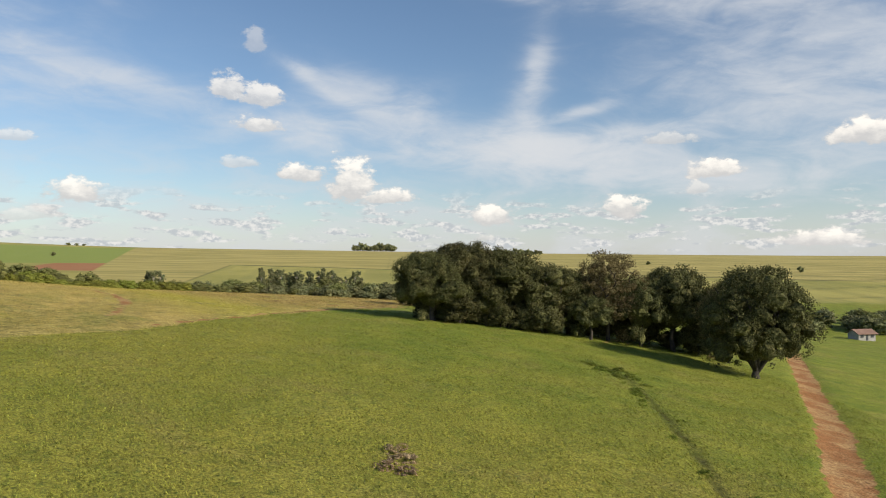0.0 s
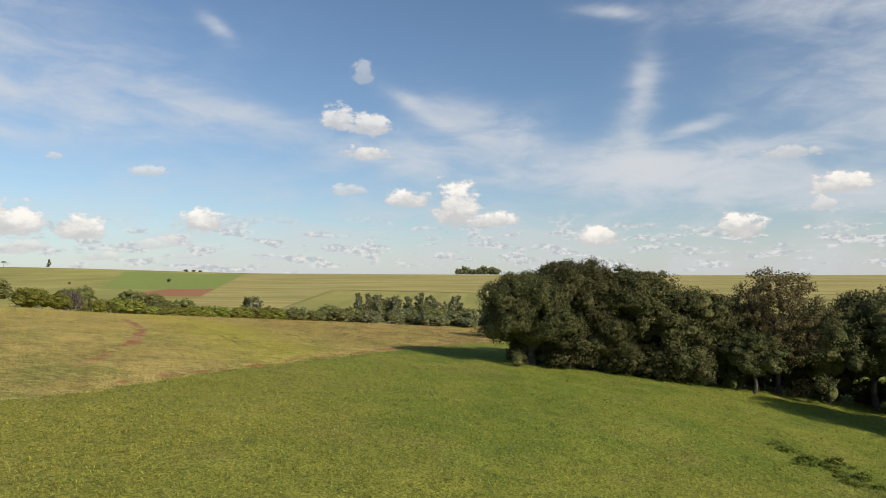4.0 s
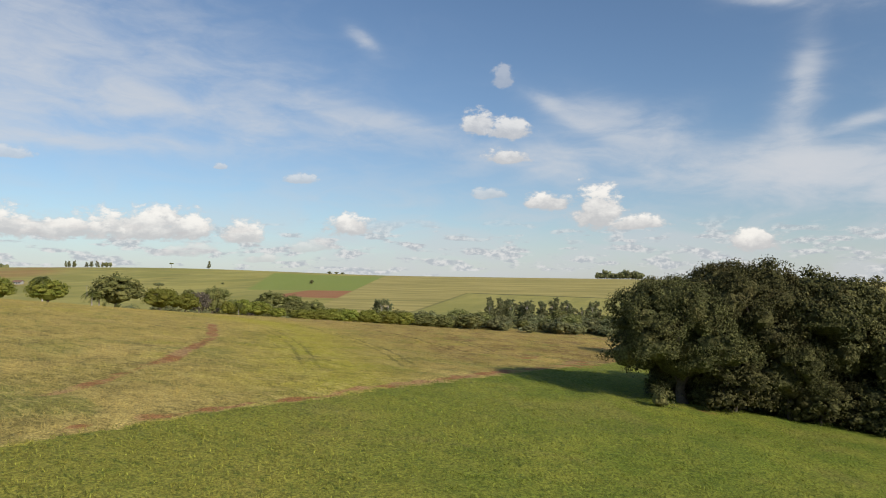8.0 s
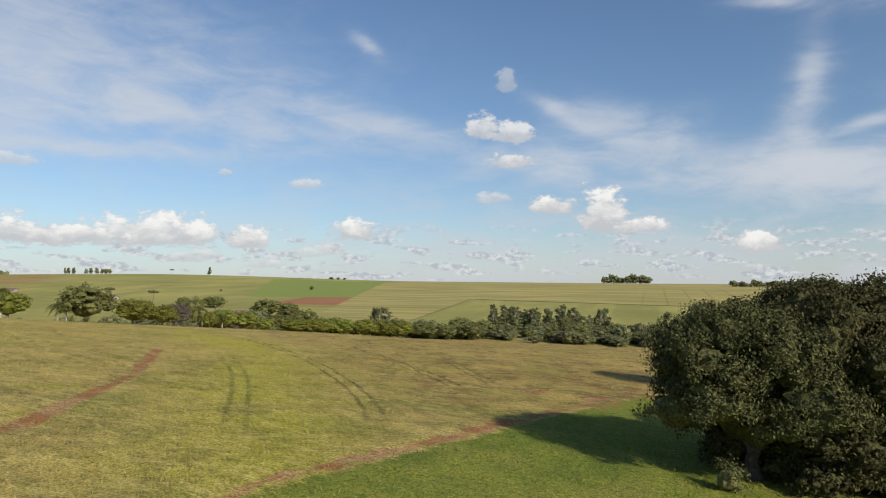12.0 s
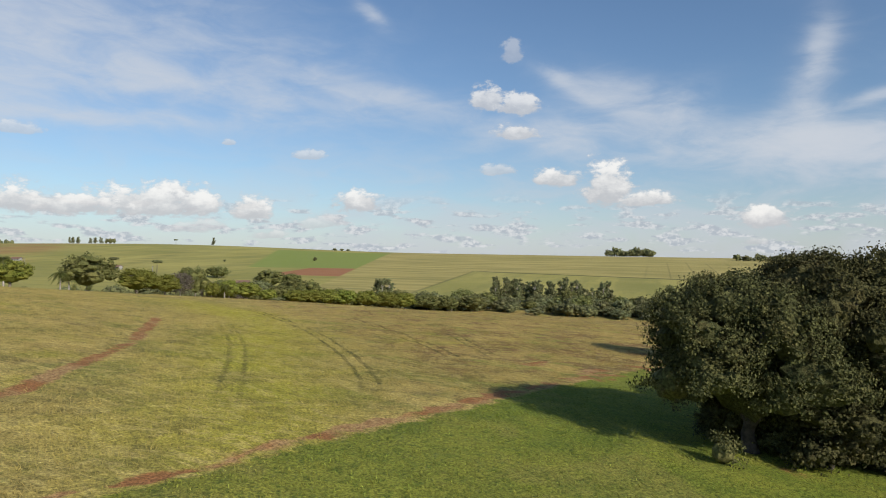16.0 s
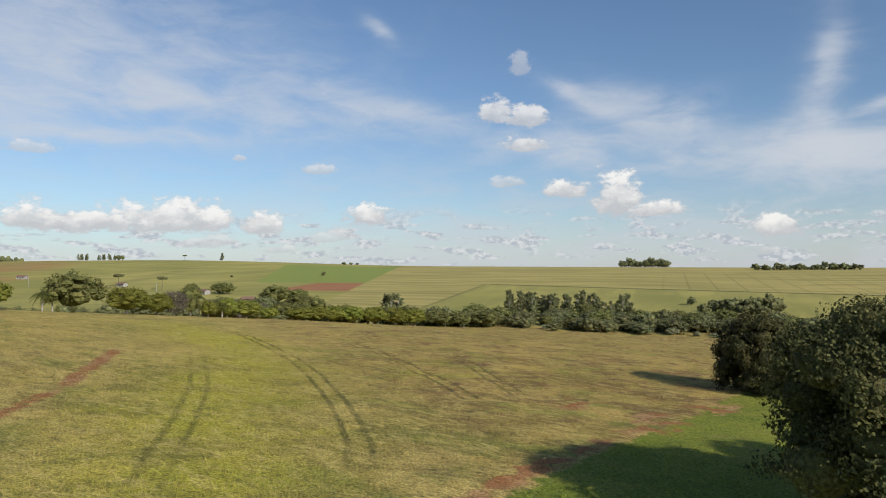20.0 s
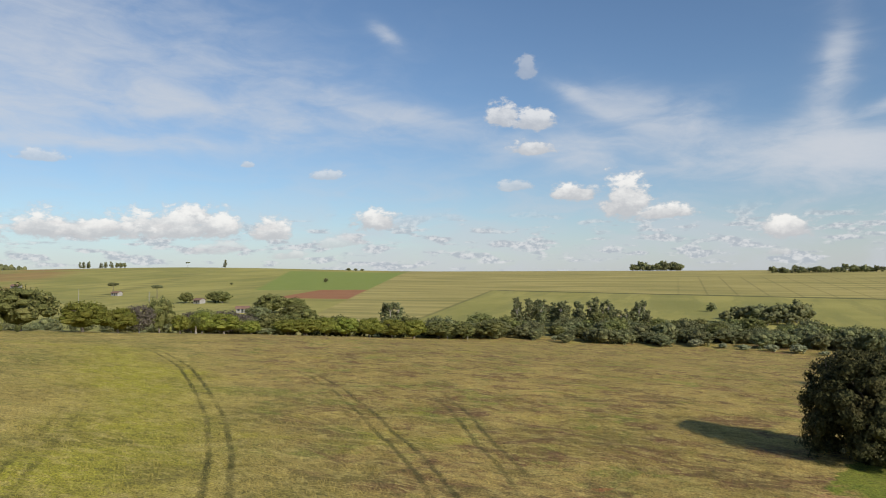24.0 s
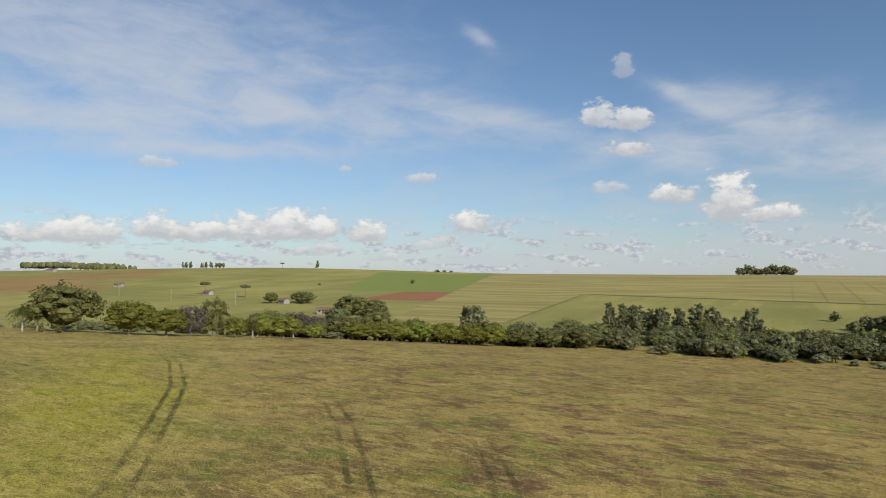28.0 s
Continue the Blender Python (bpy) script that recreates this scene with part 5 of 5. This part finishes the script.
tagged(forest, "dark green plantation forest on the far crest", "forest", kind="stuff")


# ---- houses ----
def box(x0, x1, y0, y1, z0, z1):
    v = np.array([(x, y, z) for z in (z0, z1) for y in (y0, y1) for x in (x0, x1)])
    return v, np.array([(0, 2, 3, 1), (4, 5, 7, 6), (0, 1, 5, 4), (2, 6, 7, 3), (0, 4, 6, 2), (1, 3, 7, 5)])


def gable(w, d, z0, rise, over, thick):
    """Two roof slabs with eaves, ridge along x."""
    pieces = []
    for s in (-1, 1):
        a = [(-w / 2 - over, s * (d / 2 + over), z0 - over * rise / (d / 2)), (w / 2 + over, s * (d / 2 + over), z0 - over * rise / (d / 2)), (w / 2 + over, 0, z0 + rise), (-w / 2 - over, 0, z0 + rise)]
        b = [(x, y, z + thick) for x, y, z in a]
        pieces.append((np.array(a + b), np.array([(0, 1, 2, 3), (4, 7, 6, 5), (0, 4, 5, 1), (1, 5, 6, 2), (2, 6, 7, 3), (3, 7, 4, 0)])))
    return joined(pieces)


def house(x, y, turn, w, d, wall, label):
    h = thing("house", x, y, label, "house", "farm houses", turn=turn)
    part("wall", mesh_of("wall", *joined([box(-w / 2, w / 2, -d / 2, d / 2, -0.6, wall),
                                          (np.array([(-w / 2, -d / 2, wall), (-w / 2, d / 2, wall), (-w / 2, 0.01, wall + d * 0.24), (-w / 2, -0.01, wall + d * 0.24)]), np.array([[0, 1, 2, 3]])),
                                          (np.array([(w / 2, -d / 2, wall), (w / 2, d / 2, wall), (w / 2, 0.01, wall + d * 0.24), (w / 2, -0.01, wall + d * 0.24)]), np.array([[0, 1, 2, 3]]))])), M_WALL, h)
    part("roof", mesh_of("roof", *gable(w, d, wall, d * 0.25, 0.6, 0.12)), M_ROOF, h, "red clay tile roof")
    part("door", mesh_of("door", *box(-0.45, 0.45, -d / 2 - 0.05, -d / 2 + 0.02, 0.0, 2.05)), M_DARK, h)
    for k in (-0.3, 0.3):
        win = part("window", mesh_of("window", *box(w * k - 0.6, w * k + 0.6, -d / 2 - 0.03, -d / 2 + 0.02, 0.9, 2.0)), M_DARK, h)
        part("sill", mesh_of("sill", *box(w * k - 0.7, w * k + 0.7, -d / 2 - 0.14, -d / 2 + 0.02, 0.82, 0.9)), M_WALL, win)
    return h


house(138, 226, 12, 6.5, 4.5, 2.3, "small pale blue house with a red tile roof by the stream")
house(-258, 398, 30, 6.5, 4.5, 2.4, "farmhouse with a red tile roof among trees")
house(-326, 441, -10, 6.0, 4.5, 2.3, "small pale farmhouse beside dark trees")
house(-576, 500, 20, 7.0, 5.0, 2.4, "pale farmhouse on the far slope")
house(-437, 478, 0, 6.5, 4.5, 2.3, "pale farm shed on the far slope")
house(-1050, 720, 10, 16.0, 7.0, 2.8, "long white farm shed on the far slope")


def power_pole(x, y):
    p = thing("power_pole", x, y, "grey power pole with a crossarm in the far field", "pole", "power poles")
    part("post", mesh_of("post", *tube([(0, 0, -0.5), (0, 0, 4.5), (0, 0, 9.0)], [0.17, 0.15, 0.12], 8), True), M_WALL, p)
    part("crossarm", mesh_of("crossarm", *box(-1.0, 1.0, -0.06, 0.06, 8.4, 8.55)), M_WOOD, p)


for x, y in ((-489, 439), (-417, 428), (-345, 418)):
    power_pole(x, y)


# ---- grass and weeds ----
def sward(name, xs, ys, tall, per, seed, label, length, slim, tilt, upright=0.0, loose=0.17):
    """Leaves that lie near the level over a field, or upright stems, each a slim rhombus."""
    r = np.random.RandomState(seed)
    brown, soil, rut, lush = zones(xs, ys)
    off = np.min([np.abs(np.abs(k) - 0.62) for k in tracks(xs, ys)], axis=0)
    keep = ((off > 0.3) | (rut < 0.25)) & (soil + 0.3 * r.uniform(0, 1, len(xs)) < 0.5) & (away(xs, ys, FARM_ROAD) > 1.6)
    xs, ys = xs[keep], ys[keep]
    bands = [c[keep] for c in (brown, soil, rut, lush)]
    n = len(xs) * per
    hgt = tall * np.clip(0.7 + 0.4 * wave(xs, ys, 5, seed) + 0.4 * wave(xs, ys, 1.6, seed + 1), 0.15, 1.6)
    x = np.repeat(xs, per) + r.normal(0, loose, n)
    y = np.repeat(ys, per) + r.normal(0, loose, n)
    z = np.repeat(height(xs, ys), per) + np.repeat(hgt, per) * r.uniform(0.3, 1.0, n)
    pos = np.stack([x, y, z], -1)
    a = r.uniform(0, 2 * math.pi, n)
    run = np.stack([np.cos(a), np.sin(a), r.normal(0.12, tilt, n)], -1)
    wide = np.stack([-np.sin(a), np.cos(a), r.normal(0, tilt, n)], -1)
    stems = r.uniform(0, 1, n) < upright
    run[stems] = np.stack([r.normal(-0.55, tilt, n), r.normal(0.35, tilt, n), np.ones(n)], -1)[stems]
    ln = (length * r.uniform(0.6, 1.4, n))[:, None]
    v = np.stack([pos - run * ln, pos + wide * ln * slim, pos + run * ln, pos - wide * ln * slim], 1).reshape(-1, 3)
    me = mesh_of(name, v, np.arange(n * 4).reshape(-1, 4))
    colour_attribute(me, "zones", [np.repeat(c, per * 4) for c in bands])
    colour_attribute(me, "lines", [np.repeat(c, per * 4) for c in lines(xs, ys)])
    colour_attribute(me, "tracks", [np.full(n * 4, 9.0)] * 4)
    me.materials.append(M_STEM if upright == 1 else M_TUFT)
    return tagged(new(name, me), label, "grass", kind="stuff")


g = np.random.RandomState(180)
gx, gy = g.uniform(-42, 42, 190000), g.uniform(16, 112, 190000)
ok = (gx > margin_x(gy) + 0.1) & (g.uniform(0, 1, 190000) < np.clip(1.25 - gy / 95, 0.3, 0.85))
sward("crop", gx[ok], gy[ok], 0.26, 4, 181, "lush green weedy crop covering the field", 0.062, 0.24, 0.45, 0.4, 0.10)
dx, dy = g.uniform(-130, 40, 300000), g.uniform(55, 325, 300000)
ok = (dx < margin_x(dy) - 0.2) & (g.uniform(0, 1, 300000) < np.clip(1.5 - np.hypot(dx + 25, dy - 95) / 85, 0.16, 1))
sward("dry_grass", dx[ok], dy[ok], 0.26, 4, 182, "tall dry yellow grass with pale seed heads covering the slope", 0.085, 0.13, 0.5, 1, 0.22)
